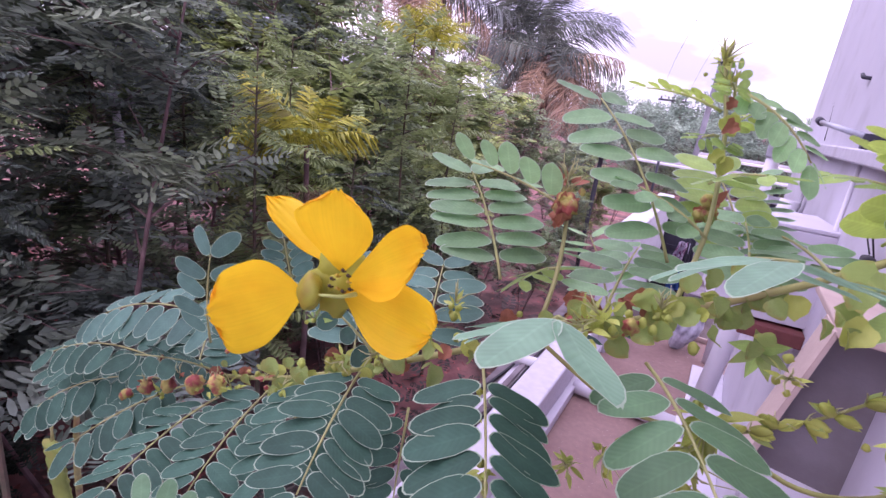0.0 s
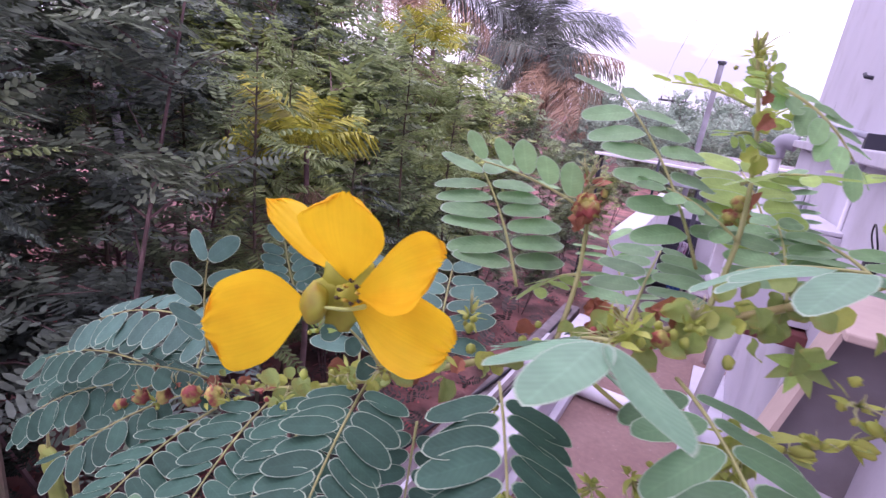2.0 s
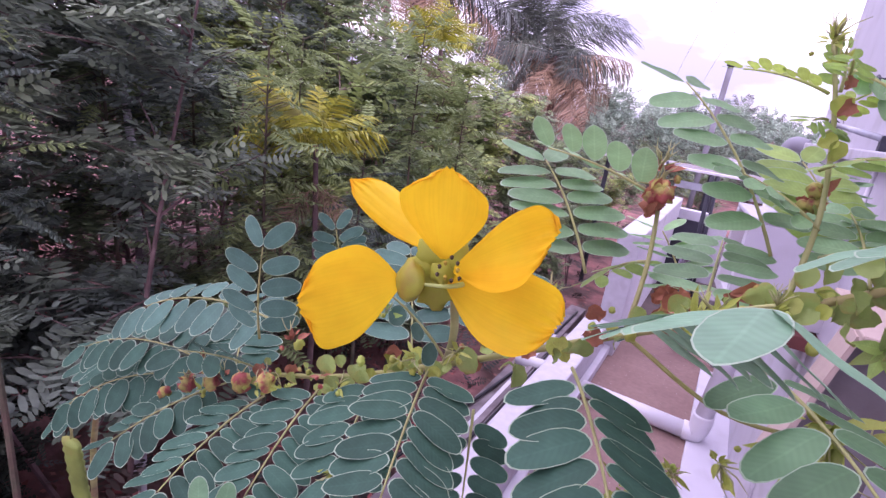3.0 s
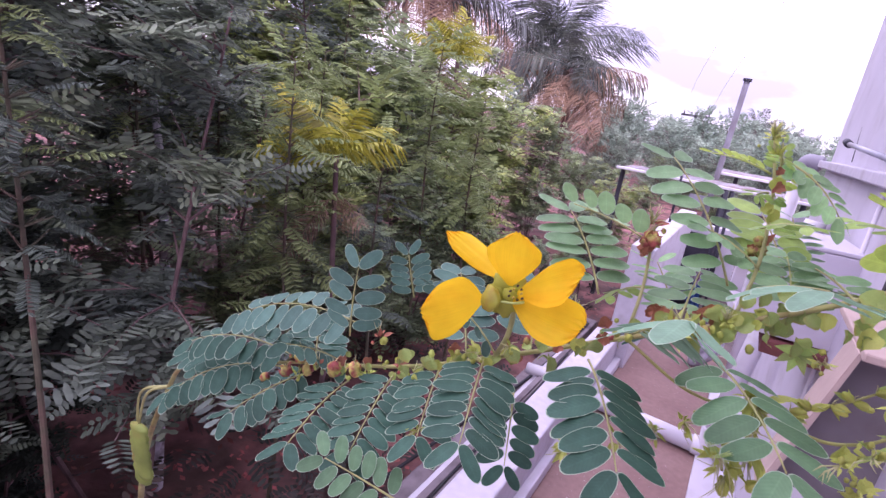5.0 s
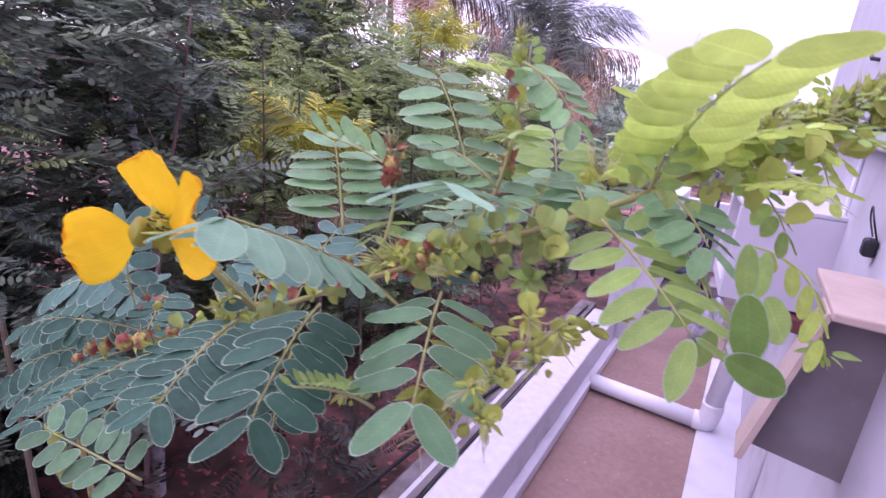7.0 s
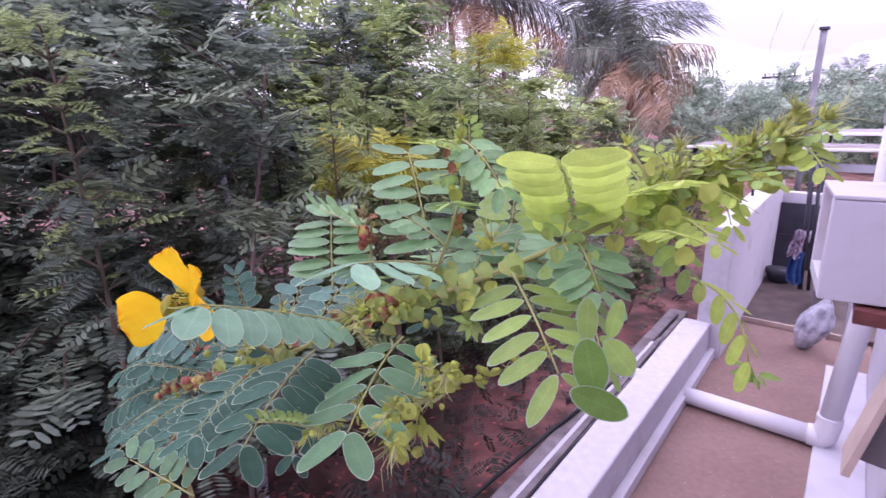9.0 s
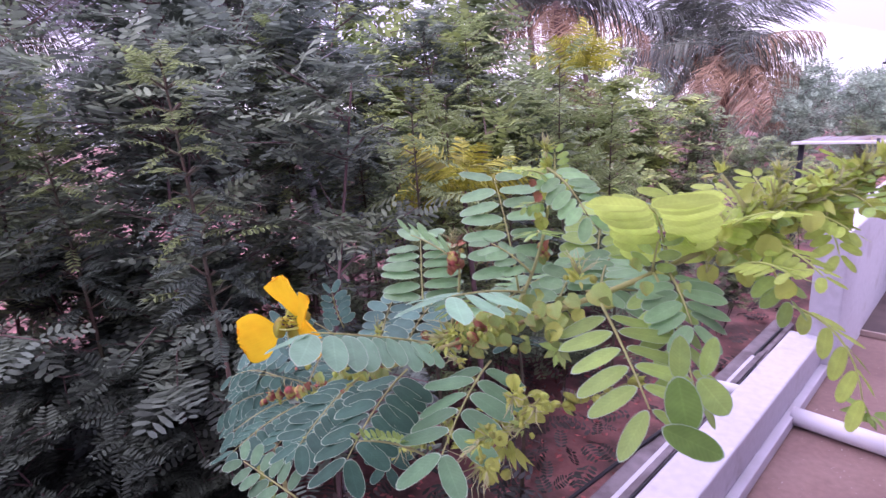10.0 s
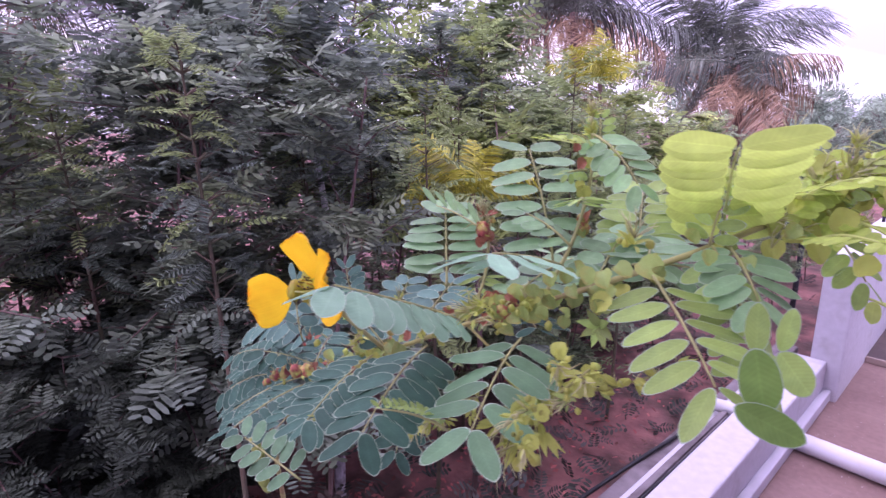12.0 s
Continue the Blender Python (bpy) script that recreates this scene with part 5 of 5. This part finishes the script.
def tuft(at, buds, bracts, hairs, size, kind="lime", axis=(0, 0, 1), bud_mat=None):
    """A cluster of buds among narrow bracts and bristles."""
    at = Vector(at)
    for _ in range(buds):
        off = Vector([rnd_bits.gauss(0, 0.4) for _ in range(3)]) * size
        bud(at + off, size * rnd_bits.uniform(0.13, 0.23), bud_mat)
    for _ in range(int(bracts * 2.2)):
        d = (Vector(axis).normalized() * 0.7 + Vector([rnd_bits.uniform(-1, 1) for _ in range(3)])).normalized()
        set_under("bract", BRACTS[kind], frame_of(d, Vector((rnd_bits.uniform(-1, 1), rnd_bits.uniform(-1, 0), 1)), at + d * size * rnd_bits.uniform(0.0, 0.5), size * rnd_bits.uniform(0.4, 0.95)))
    if hairs:
        bristles(at + Vector(axis).normalized() * size * 0.3, hairs, size * 1.5, axis)


for at, size in (((0.5394, 0.0805, 1.7591), 0.0076), ((0.5482, 0.0845, 1.7571), 0.0086), ((0.5535, 0.0933, 1.7575), 0.0079), ((0.5603, 0.1017, 1.7539), 0.0076), ((0.5955, 0.0886, 1.7790), 0.0045), ((0.5997, 0.1047, 1.7749), 0.0052), ((0.6067, 0.1146, 1.7833), 0.0052), ((0.5850, 0.0850, 1.7740), 0.0045), ((0.5780, 0.0980, 1.7680), 0.0052)):
    stipule(at, size)
for at, size in (((0.547, 0.0884, 1.7633), 0.0060), ((0.5512, 0.0911, 1.7648), 0.0062), ((0.5488, 0.0872, 1.7571), 0.0075), ((0.5546, 0.0904, 1.7576), 0.0068), ((0.5598, 0.0942, 1.7606), 0.0060), ((0.5657, 0.0982, 1.763), 0.0058), ((0.5616, 0.0967, 1.7649), 0.0050), ((0.5569, 0.0933, 1.7623), 0.0052)):
    stipule(at, size, hang=(0.1, -0.2, -1))
for at in ((0.5245, 0.0824, 1.7531), (0.5346, 0.0826, 1.7552)):
    stipule(at, 0.0046, kind="rust")
for at, size in (((0.4333, 0.065, 1.7057), 0.0068), ((0.4421, 0.0692, 1.7042), 0.0068), ((0.4571, 0.0683, 1.7128), 0.0068), ((0.4690, 0.0700, 1.7160), 0.0064), ((0.4781, 0.0708, 1.7220), 0.0076), ((0.4899, 0.0686, 1.7319), 0.0072), ((0.4950, 0.0620, 1.7290), 0.0072), ((0.4640, 0.0640, 1.7190), 0.0060), ((0.5060, 0.0760, 1.7350), 0.0072)):
    stipule(at, size)
for at, size in (((0.6231, 0.1339, 1.7926), 0.0072), ((0.6236, 0.1141, 1.7763), 0.0068), ((0.635, 0.1464, 1.7952), 0.0072), ((0.6150, 0.1250, 1.7860), 0.0079), ((0.6290, 0.1500, 1.7900), 0.0072), ((0.6120, 0.1160, 1.7780), 0.0065), ((0.6400, 0.1600, 1.8000), 0.0065), ((0.6050, 0.1250, 1.7900), 0.0065), ((0.5455, 0.1110, 1.8000), 0.0060), ((0.5465, 0.1060, 1.7900), 0.0060)):
    stipule(at, size, kind="lime")
for at in ((0.5112, 0.0925, 1.7735), (0.5125, 0.0905, 1.7758), (0.5132, 0.0930, 1.7712), (0.5118, 0.0905, 1.7695), (0.5135, 0.0915, 1.7745), (0.5470, 0.1060, 1.7800), (0.5460, 0.1080, 1.7760), (0.5190, 0.0950, 1.7470), (0.5270, 0.0930, 1.7470)):
    for k in range(2):
        off = Vector([rnd_bits.uniform(-0.0015, 0.0015) for _ in range(3)])
        part("bud", ball(Vector(at) + off, rnd_bits.uniform(0.0013, 0.0020), 1.3, 5, (off.x * 500, -0.3, 1), 0.5), rnd_bits.choice((BUD_RED, BRACT)), shrub, "withered reddish-brown bud", smooth=True)
    stipule(at, 0.0038, kind="rust")
    set_under("bract", BRACTS["rust"], frame_of((rnd_bits.uniform(-1, 1), rnd_bits.uniform(-1, 0), rnd_bits.uniform(-0.3, 1)), (0.3, -1, 0.4), at, rnd_bits.uniform(0.003, 0.005)))
for at, r in (((0.3643, 0.0631, 1.6687), 0.0036), ((0.397, 0.0621, 1.6843), 0.0037), ((0.4081, 0.0634, 1.6883), 0.0034), ((0.3686, 0.0679, 1.6762), 0.0028), ((0.3491, 0.0631, 1.658), 0.0028), ((0.3800, 0.0625, 1.6765), 0.0030)):
    bud(at, r, BUD_RED, label="red-flushed round bud")
for at, r in (((0.5402, 0.0768, 1.7538), 0.00116), ((0.537, 0.0756, 1.7554), 0.00109), ((0.5427, 0.0766, 1.7529), 0.00116), ((0.5427, 0.0798, 1.7553), 0.00102), ((0.5448, 0.0804, 1.7537), 0.00095), ((0.5517, 0.0815, 1.7496), 0.00143), ((0.4219, 0.0640, 1.7080), 0.00177)):
    bud(at, r)
tuft((0.5405, 0.1180, 1.8150), 3, 9, 12, 0.0048, "lime")
tuft((0.5430, 0.1160, 1.8090), 3, 8, 6, 0.0045, "lime")
tuft((0.5120, 0.0930, 1.7790), 2, 6, 12, 0.0050, "rust", bud_mat=BUD_RED)
bristles((0.5120, 0.0925, 1.7760), 14, 0.0085, (0.2, -0.2, 0.9), 0.9)
tuft((0.5000, 0.0600, 1.7500), 4, 4, 4, 0.0045, "lime")
tuft((0.5431, 0.0802, 1.7559), 3, 4, 9, 0.0042, "lime")
bud((0.5382, 0.0743, 1.7531), 0.0020, BUD_RED, label="pink-flushed round bud")
tuft((0.5640, 0.0440, 1.7640), 4, 3, 5, 0.0036, "lime", (0, -0.4, 0.3))
tuft((0.5820, 0.0760, 1.7820), 3, 5, 8, 0.0060, "lime")
tuft((0.6000, 0.1280, 1.8060), 1, 8, 3, 0.0050, "lime")
tuft((0.6130, 0.1390, 1.8040), 2, 8, 9, 0.0045, "lime")
tuft((0.6230, 0.1450, 1.7980), 3, 8, 8, 0.0080, "lime", (0.5, 0, 0.4))
tuft((0.6350, 0.1600, 1.8060), 3, 8, 9, 0.0080, "lime", (0.5, 0, 0.4))
tuft((0.6470, 0.1700, 1.8120), 3, 9, 10, 0.0080, "lime", (0.7, 0, 0.4))
tuft((0.6406, 0.1385, 1.734), 0, 5, 0, 0.0075, "light", (0.2, 0, -1))
RACEME = [(0.558, 0.085, 1.7285), (0.563, 0.086, 1.7295), (0.568, 0.087, 1.7318), (0.573, 0.088, 1.7345), (0.578, 0.090, 1.7372), (0.583, 0.092, 1.7400), (0.588, 0.094, 1.7440)]
for k, at in enumerate(RACEME):
    for s in (-1, 1):
        d = Vector((0.8 * s if k % 2 else 0.7, rnd_bits.uniform(-0.6, 0.2), rnd_bits.uniform(-0.2, 0.7))).normalized()
        part("bud", ball(Vector(at) + d * 0.0026, 0.0013, 2.1, 5, d, 0.25), BUD_GREEN, shrub, "pointed yellow-green bud", smooth=True)
        for q in range(3):
            e = (d + Vector([rnd_bits.uniform(-0.45, 0.45) for _ in range(3)])).normalized()
            set_under("bract", BRACTS["lime" if q else "olive"], frame_of(e, Vector((rnd_bits.uniform(-1, 1), -1, 0.5)), at, rnd_bits.uniform(0.0038, 0.0060)))
    bristles(at, 3, 0.0045, (0.3, -0.2, 0.6))
for k in range(7):
    e = Vector((math.cos(0.9 * k), -0.55, math.sin(0.9 * k) - 0.3)).normalized()
    set_under("bract", BRACTS["light" if k % 2 else "olive"], frame_of(e, Vector((0.2, -1, 0.4)), (0.5650, 0.0900, 1.7510), 0.0075))
tuft((0.4219, 0.0607, 1.7106), 1, 4, 3, 0.0045, "rust", bud_mat=BUD_RED)
tuft((0.3690, 0.0660, 1.6780), 2, 4, 4, 0.0050, "rust", bud_mat=BUD_RED)
tuft((0.4597, 0.0560, 1.7337), 2, 4, 2, 0.0045, "light")
for at in ((0.3643, 0.0631, 1.6700), (0.3960, 0.0625, 1.6850), (0.4070, 0.0634, 1.6890), (0.3850, 0.0640, 1.6810), (0.4320, 0.0640, 1.7000)):
    tuft(at, 2, 2, 3, 0.0042, "rust", bud_mat=BUD_RED)
    tuft(Vector(at) + Vector((0.006, 0.002, -0.002)), 2, 3, 2, 0.0045, "lime")
tuft((0.5080, 0.0600, 1.7020), 2, 8, 4, 0.0065, "lime", (0, -0.3, -0.4))
pinnate_leaf(shrub, (0.5517, 0.0379, 1.7308), (0.5473, 0.019, 1.7436), 12, 0.0031, "light", fold=-48, lean=0.6, label="half-folded young leaf")
pinnate_leaf(shrub, (0.610, 0.120, 1.780), (0.626, 0.102, 1.785), 6, 0.0070, "lime", fold=12)
pinnate_leaf(shrub, (0.616, 0.130, 1.785), (0.630, 0.120, 1.780), 6, 0.0065, "lime", fold=14)
pinnate_leaf(shrub, (0.600, 0.125, 1.785), (0.575, 0.145, 1.790), 6, 0.0100, "light", fold=8)
pinnate_leaf(shrub, (0.575, 0.098, 1.770), (0.560, 0.130, 1.772), 6, 0.0130, "green", fold=8)
pinnate_leaf(shrub, (0.590, 0.105, 1.778), (0.612, 0.085, 1.752), 6, 0.0105, "light", fold=30)
pinnate_leaf(shrub, (0.530, 0.085, 1.750), (0.530, 0.125, 1.760), 6, 0.0140, "green", fold=8)
pinnate_leaf(shrub, (0.535, 0.085, 1.748), (0.520, 0.115, 1.730), 6, 0.0140, "blue", fold=8)

# two flat pods hanging low on the branch
for k, (px, py, pz) in enumerate(((0.078, 0.138, 1.455), (0.052, 0.150, 1.425))):
    bm = tube(bmesh.new(), curve_points([(px, py, pz), (px + 0.004, py, pz - 0.03), (px + 0.012, py, pz - 0.065)], 8), [0.001] + [0.0145 + 0.0018 * math.sin(2.6 * i) for i in range(15)] + [0.001], 10)
    for v in bm.verts:
        v.co.y = py + (v.co.y - py) * 0.3
    part("pod", bm, POD, shrub, "flat green seed pod", smooth=True)
twig([(0.13, 0.14, 1.52), (0.10, 0.135, 1.50), (0.078, 0.138, 1.452)], 0.0016, 0.0010)
twig([(0.13, 0.14, 1.52), (0.08, 0.14, 1.49), (0.052, 0.150, 1.423)], 0.0016, 0.0010)

for base, tip, pairs, size, kind, fold in (
    ((0.598, 0.118, 1.785), (0.583, 0.108, 1.800), 6, 0.0110, "lime", 8), ((0.604, 0.126, 1.790), (0.620, 0.114, 1.798), 5, 0.0075, "lime", 10),
    ((0.612, 0.138, 1.792), (0.603, 0.148, 1.803), 6, 0.0060, "lime", 5), ((0.618, 0.142, 1.794), (0.632, 0.139, 1.789), 6, 0.0060, "lime", 12),
    ((0.626, 0.152, 1.797), (0.640, 0.150, 1.794), 6, 0.0050, "lime", 12), ((0.630, 0.156, 1.800), (0.624, 0.152, 1.809), 5, 0.0050, "lime", 5),
    ((0.592, 0.110, 1.778), (0.606, 0.095, 1.768), 6, 0.0110, "green", 12), ((0.606, 0.132, 1.786), (0.622, 0.124, 1.770), 6, 0.0090, "light", 15),
    ((0.570, 0.098, 1.770), (0.590, 0.120, 1.765), 6, 0.0120, "green", 10), ((0.600, 0.130, 1.785), (0.582, 0.132, 1.798), 5, 0.0105, "lime", 8),
    ((0.560, 0.094, 1.762), (0.556, 0.118, 1.775), 5, 0.0120, "green", 10), ((0.622, 0.148, 1.795), (0.630, 0.138, 1.782), 6, 0.0065, "lime", 18),
    ((0.545, 0.105, 1.785), (0.556, 0.092, 1.790), 5, 0.0085, "light", 8), ((0.548, 0.098, 1.772), (0.530, 0.096, 1.782), 5, 0.0090, "green", 10),
    ((0.515, 0.090, 1.757), (0.503, 0.098, 1.748), 4, 0.0090, "light", 10), ((0.470, 0.074, 1.717), (0.450, 0.058, 1.742), 5, 0.0110, "blue", 12),
    ((0.385, 0.085, 1.672), (0.372, 0.055, 1.690), 6, 0.0140, "blue", 14), ((0.310, 0.095, 1.635), (0.262, 0.078, 1.632), 7, 0.0180, "blue", 15),
    ((0.360, 0.088, 1.660), (0.330, 0.120, 1.668), 7, 0.0170, "blue", 12), ((0.290, 0.100, 1.625), (0.245, 0.070, 1.598), 7, 0.0190, "blue", 15),
    ((0.445, 0.076, 1.700), (0.458, 0.042, 1.690), 7, 0.0140, "blue", 10)):
    pinnate_leaf(shrub, base, tip, pairs, size, kind, fold=fold)
NEAR_FACE = Vector((0.55, -0.75, 0.35))
for base, tip, kind, size, broad in (((0.6148, 0.0665, 1.7657), (0.6137, 0.0692, 1.776), "light", 0.0107, 1), ((0.6149, 0.0652, 1.7676), (0.6188, 0.0638, 1.7544), "fresh", 0.0138, 1.3), ((0.6182, 0.0689, 1.7665), (0.6239, 0.0736, 1.757), "light", 0.0120, 1.2), ((0.614, 0.0599, 1.7562), (0.6257, 0.0662, 1.7505), "fresh", 0.0145, 1), ((0.6171, 0.0746, 1.7643), (0.6175, 0.0805, 1.7727), "light", 0.0103, 0.9)):
    set_under("leaflet", LEAFLETS[kind][0], frame_of(Vector(tip) - Vector(base), NEAR_FACE, base, size) @ Matrix.Diagonal((1, broad, 1, 1)))

rough = Vector((0.5235, 0.0915, 1.7465))
for off, r in (((0, 0, 0), 0.0034), ((0.003, 0.001, -0.003), 0.0028), ((0.001, -0.002, 0.003), 0.0024), ((-0.002, 0.001, -0.004), 0.0024)):
    part("bud", ball(rough + Vector(off), r, 1.0, 5, (rnd_bits.uniform(-1, 1), -0.2, 1), 0.7), BUD_RED, shrub, "rough dull-red bud", smooth=True)
for k in range(9):
    stipule(rough + Vector((rnd_bits.uniform(-0.004, 0.004), rnd_bits.uniform(-0.004, 0.001), rnd_bits.uniform(-0.004, 0.004))), rnd_bits.uniform(0.0040, 0.0064), kind="rust")
for at, size in (((0.5425, 0.0841, 1.7525), 0.0105), ((0.5779, 0.0932, 1.7717), 0.0090)):
    stipule(at, size, face=NEAR_FACE)
for k in range(7):
    stipule((0.5580 + rnd_bits.uniform(-0.006, 0.006), 0.0730 + rnd_bits.uniform(-0.003, 0.005), 1.7610 + rnd_bits.uniform(-0.006, 0.006)), rnd_bits.uniform(0.0045, 0.0070))
for k in range(8):
    stipule((0.5730 + rnd_bits.uniform(-0.007, 0.007), 0.0700 + rnd_bits.uniform(-0.003, 0.008), 1.7690 + rnd_bits.uniform(-0.006, 0.006)), rnd_bits.uniform(0.0045, 0.0068), kind=rnd_bits.choice(("olive", "olive", "lime")))

tuft((0.5294, 0.0702, 1.751), 1, 7, 8, 0.0075, "lime", (-0.2, -0.6, 0.3))
tuft((0.5326, 0.0736, 1.7532), 1, 7, 8, 0.0075, "lime", (-0.2, -0.6, 0.3))
tuft((0.5517, 0.0616, 1.7239), 2, 8, 6, 0.0092, "lime", (0.1, -0.5, -0.3))
tuft((0.555, 0.0708, 1.7308), 2, 8, 6, 0.0092, "lime", (0.1, -0.5, -0.3))
tuft((0.5579, 0.0777, 1.7359), 2, 8, 6, 0.0092, "lime", (0.1, -0.5, -0.3))
tuft((0.5588, 0.0688, 1.7238), 2, 8, 6, 0.0092, "lime", (0.1, -0.5, -0.3))
tuft((0.5546, 0.0621, 1.7185), 2, 8, 6, 0.0092, "lime", (0.1, -0.5, -0.3))
# young growth crowded along the branch's end and its shoots
crowd = [p for p in stem_pts if p.x > 0.535]
for k in range(32):
    at = rnd_bits.choice(crowd) + Vector((rnd_bits.uniform(-0.007, 0.007), rnd_bits.uniform(-0.006, 0.006), rnd_bits.uniform(-0.006, 0.009)))
    stipule(at, rnd_bits.uniform(0.0040, 0.0070), kind="lime" if at.x > 0.595 or rnd_bits.random() < 0.4 else "olive")
for k in range(11):
    base = crowd[int((0.35 + 0.64 * rnd_bits.random()) * (len(crowd) - 1))]
    d = Vector((rnd_bits.uniform(-0.8, 1.0), rnd_bits.uniform(-0.9, 0.5), rnd_bits.uniform(-0.7, 1.0))).normalized()
    pinnate_leaf(shrub, base, base + d * rnd_bits.uniform(0.009, 0.017), rnd_bits.choice((4, 5, 6)), rnd_bits.uniform(0.0045, 0.0068), rnd_bits.choice(("lime", "lime", "light")), up=(rnd_bits.uniform(-0.5, 0.5), -0.5, 0.8), fold=rnd_bits.uniform(-10, 20), lean=0.4)
for k in range(5):
    base = Vector((0.5445 + rnd_bits.uniform(-0.001, 0.001), 0.114 + rnd_bits.uniform(-0.003, 0.003), rnd_bits.uniform(1.792, 1.812)))
    d = Vector((rnd_bits.uniform(-1, 1), rnd_bits.uniform(-0.7, 0.5), rnd_bits.uniform(-0.2, 0.9))).normalized()
    pinnate_leaf(shrub, base, base + d * rnd_bits.uniform(0.006, 0.012), rnd_bits.choice((4, 5)), rnd_bits.uniform(0.0034, 0.0050), rnd_bits.choice(("lime", "light", "light")), up=(0.2, -0.3, 0.9), lean=0.4, fold=15)
for k in range(5):
    stipule((0.5468 + rnd_bits.uniform(-0.003, 0.003), 0.106 + rnd_bits.uniform(-0.004, 0.004), rnd_bits.uniform(1.770, 1.806)), rnd_bits.uniform(0.0032, 0.0052), kind=rnd_bits.choice(("lime", "olive", "rust")))
# racemes of hairy buds under the branch
for at, size, axis in (((0.5060, 0.0680, 1.7200), 0.0050, (0, -0.5, -0.4)), ((0.5140, 0.0620, 1.7080), 0.0055, (0, -0.4, -0.3)), ((0.5230, 0.0610, 1.7120), 0.0050, (0.3, -0.4, 0)), ((0.5400, 0.0600, 1.7280), 0.0050, (0.2, -0.4, 0.2)), ((0.5330, 0.0640, 1.7190), 0.0050, (0, -0.4, 0.2)), ((0.4960, 0.0560, 1.7420), 0.0040, (0, -0.5, 0.2)), ((0.4830, 0.0540, 1.7330), 0.0040, (0, -0.5, 0.2)), ((0.4680, 0.0600, 1.7230), 0.0040, (0, -0.5, 0.2)), ((0.4560, 0.0450, 1.6900), 0.0040, (0, -0.5, 0))):
    tuft(at, 3, 5, 5, size, "lime", axis)

# small stipules, buds and dry bracts all along the lower branch
lower = [p for p in stem_pts if 0.35 < p.x < 0.545]
for k in range(64):
    at = rnd_bits.choice(lower) + Vector((rnd_bits.uniform(-0.004, 0.004), rnd_bits.uniform(-0.010, 0.003), rnd_bits.uniform(-0.003, 0.007)))
    stipule(at, rnd_bits.uniform(0.0038, 0.0066), kind=rnd_bits.choice(("olive", "olive", "lime", "rust")))
for k in range(26):
    at = rnd_bits.choice(lower) + Vector((rnd_bits.uniform(-0.004, 0.004), rnd_bits.uniform(-0.012, 0.0), rnd_bits.uniform(0.001, 0.008)))
    bud(at, rnd_bits.uniform(0.0009, 0.0016), rnd_bits.choice((BUD_GREEN, BUD_GREEN, BUD_RED)))

# crowded yellow-green bud clusters hanging before the branch
for at in ((0.5789, 0.0404, 1.7481), (0.5863, 0.0494, 1.7565), (0.5781, 0.0380, 1.7400), (0.5843, 0.0467, 1.7508), (0.5806, 0.0468, 1.7585), (0.5740, 0.0400, 1.7440)):
    tuft(at, 4, 5, 5, 0.0042, rnd_bits.choice(("lime", "olive")), (rnd_bits.uniform(-0.4, 0.6), -0.4, rnd_bits.uniform(-0.6, 0.3)))
    for k in range(2):
        stipule(Vector(at) + Vector((rnd_bits.uniform(-0.003, 0.003), 0.002, rnd_bits.uniform(-0.003, 0.003))), 0.0048, kind="lime")
twig([(0.563, 0.086, 1.730), (0.572, 0.060, 1.738), (0.580, 0.047, 1.749), (0.587, 0.050, 1.758)], 0.0006, 0.0003, mat=STEM)

# hairy bract clusters at the branch's end
tips = [p for p in stem_pts if p.x > 0.596]
for k in range(20):
    at = tips[int(k / 20 * len(tips))] + Vector((rnd_bits.uniform(-0.004, 0.004), rnd_bits.uniform(-0.005, 0.003), rnd_bits.uniform(-0.003, 0.008)))
    stipule(at, rnd_bits.uniform(0.0045, 0.0072), kind="lime")
    tuft(at, 2, 5, 7, rnd_bits.uniform(0.0045, 0.0068), "lime", (rnd_bits.uniform(0.0, 0.8), -0.2, 0.6))
for at, size in (((0.621, 0.1473, 1.7903), 0.0085), ((0.6258, 0.1518, 1.7919), 0.0098), ((0.6183, 0.1456, 1.7956), 0.0072), ((0.6313, 0.157, 1.8012), 0.0085), ((0.6363, 0.1585, 1.7939), 0.0098), ((0.6395, 0.1616, 1.8029), 0.0072), ((0.6108, 0.1362, 1.7902), 0.0086), ((0.6062, 0.1242, 1.782), 0.0098), ((0.616, 0.1352, 1.7828), 0.0072), ((0.6064, 0.1367, 1.7983), 0.0086), ((0.6283, 0.1532, 1.7975), 0.0098), ((0.6018, 0.1149, 1.7775), 0.0072)):
    stipule(at, size, kind="lime")
    bristles(at, 4, 0.0075, (0.5, -0.2, 0.5))

# the whole shrub leans a little towards the house
shrub.matrix_basis = Matrix(((0.99994, 0.003, -0.01059, 0.01922), (-0.00303, 0.99999, -0.00279, 0.00669), (0.01059, 0.00282, 0.99994, -0.00558), (0, 0, 0, 1))) @ shrub.matrix_basis
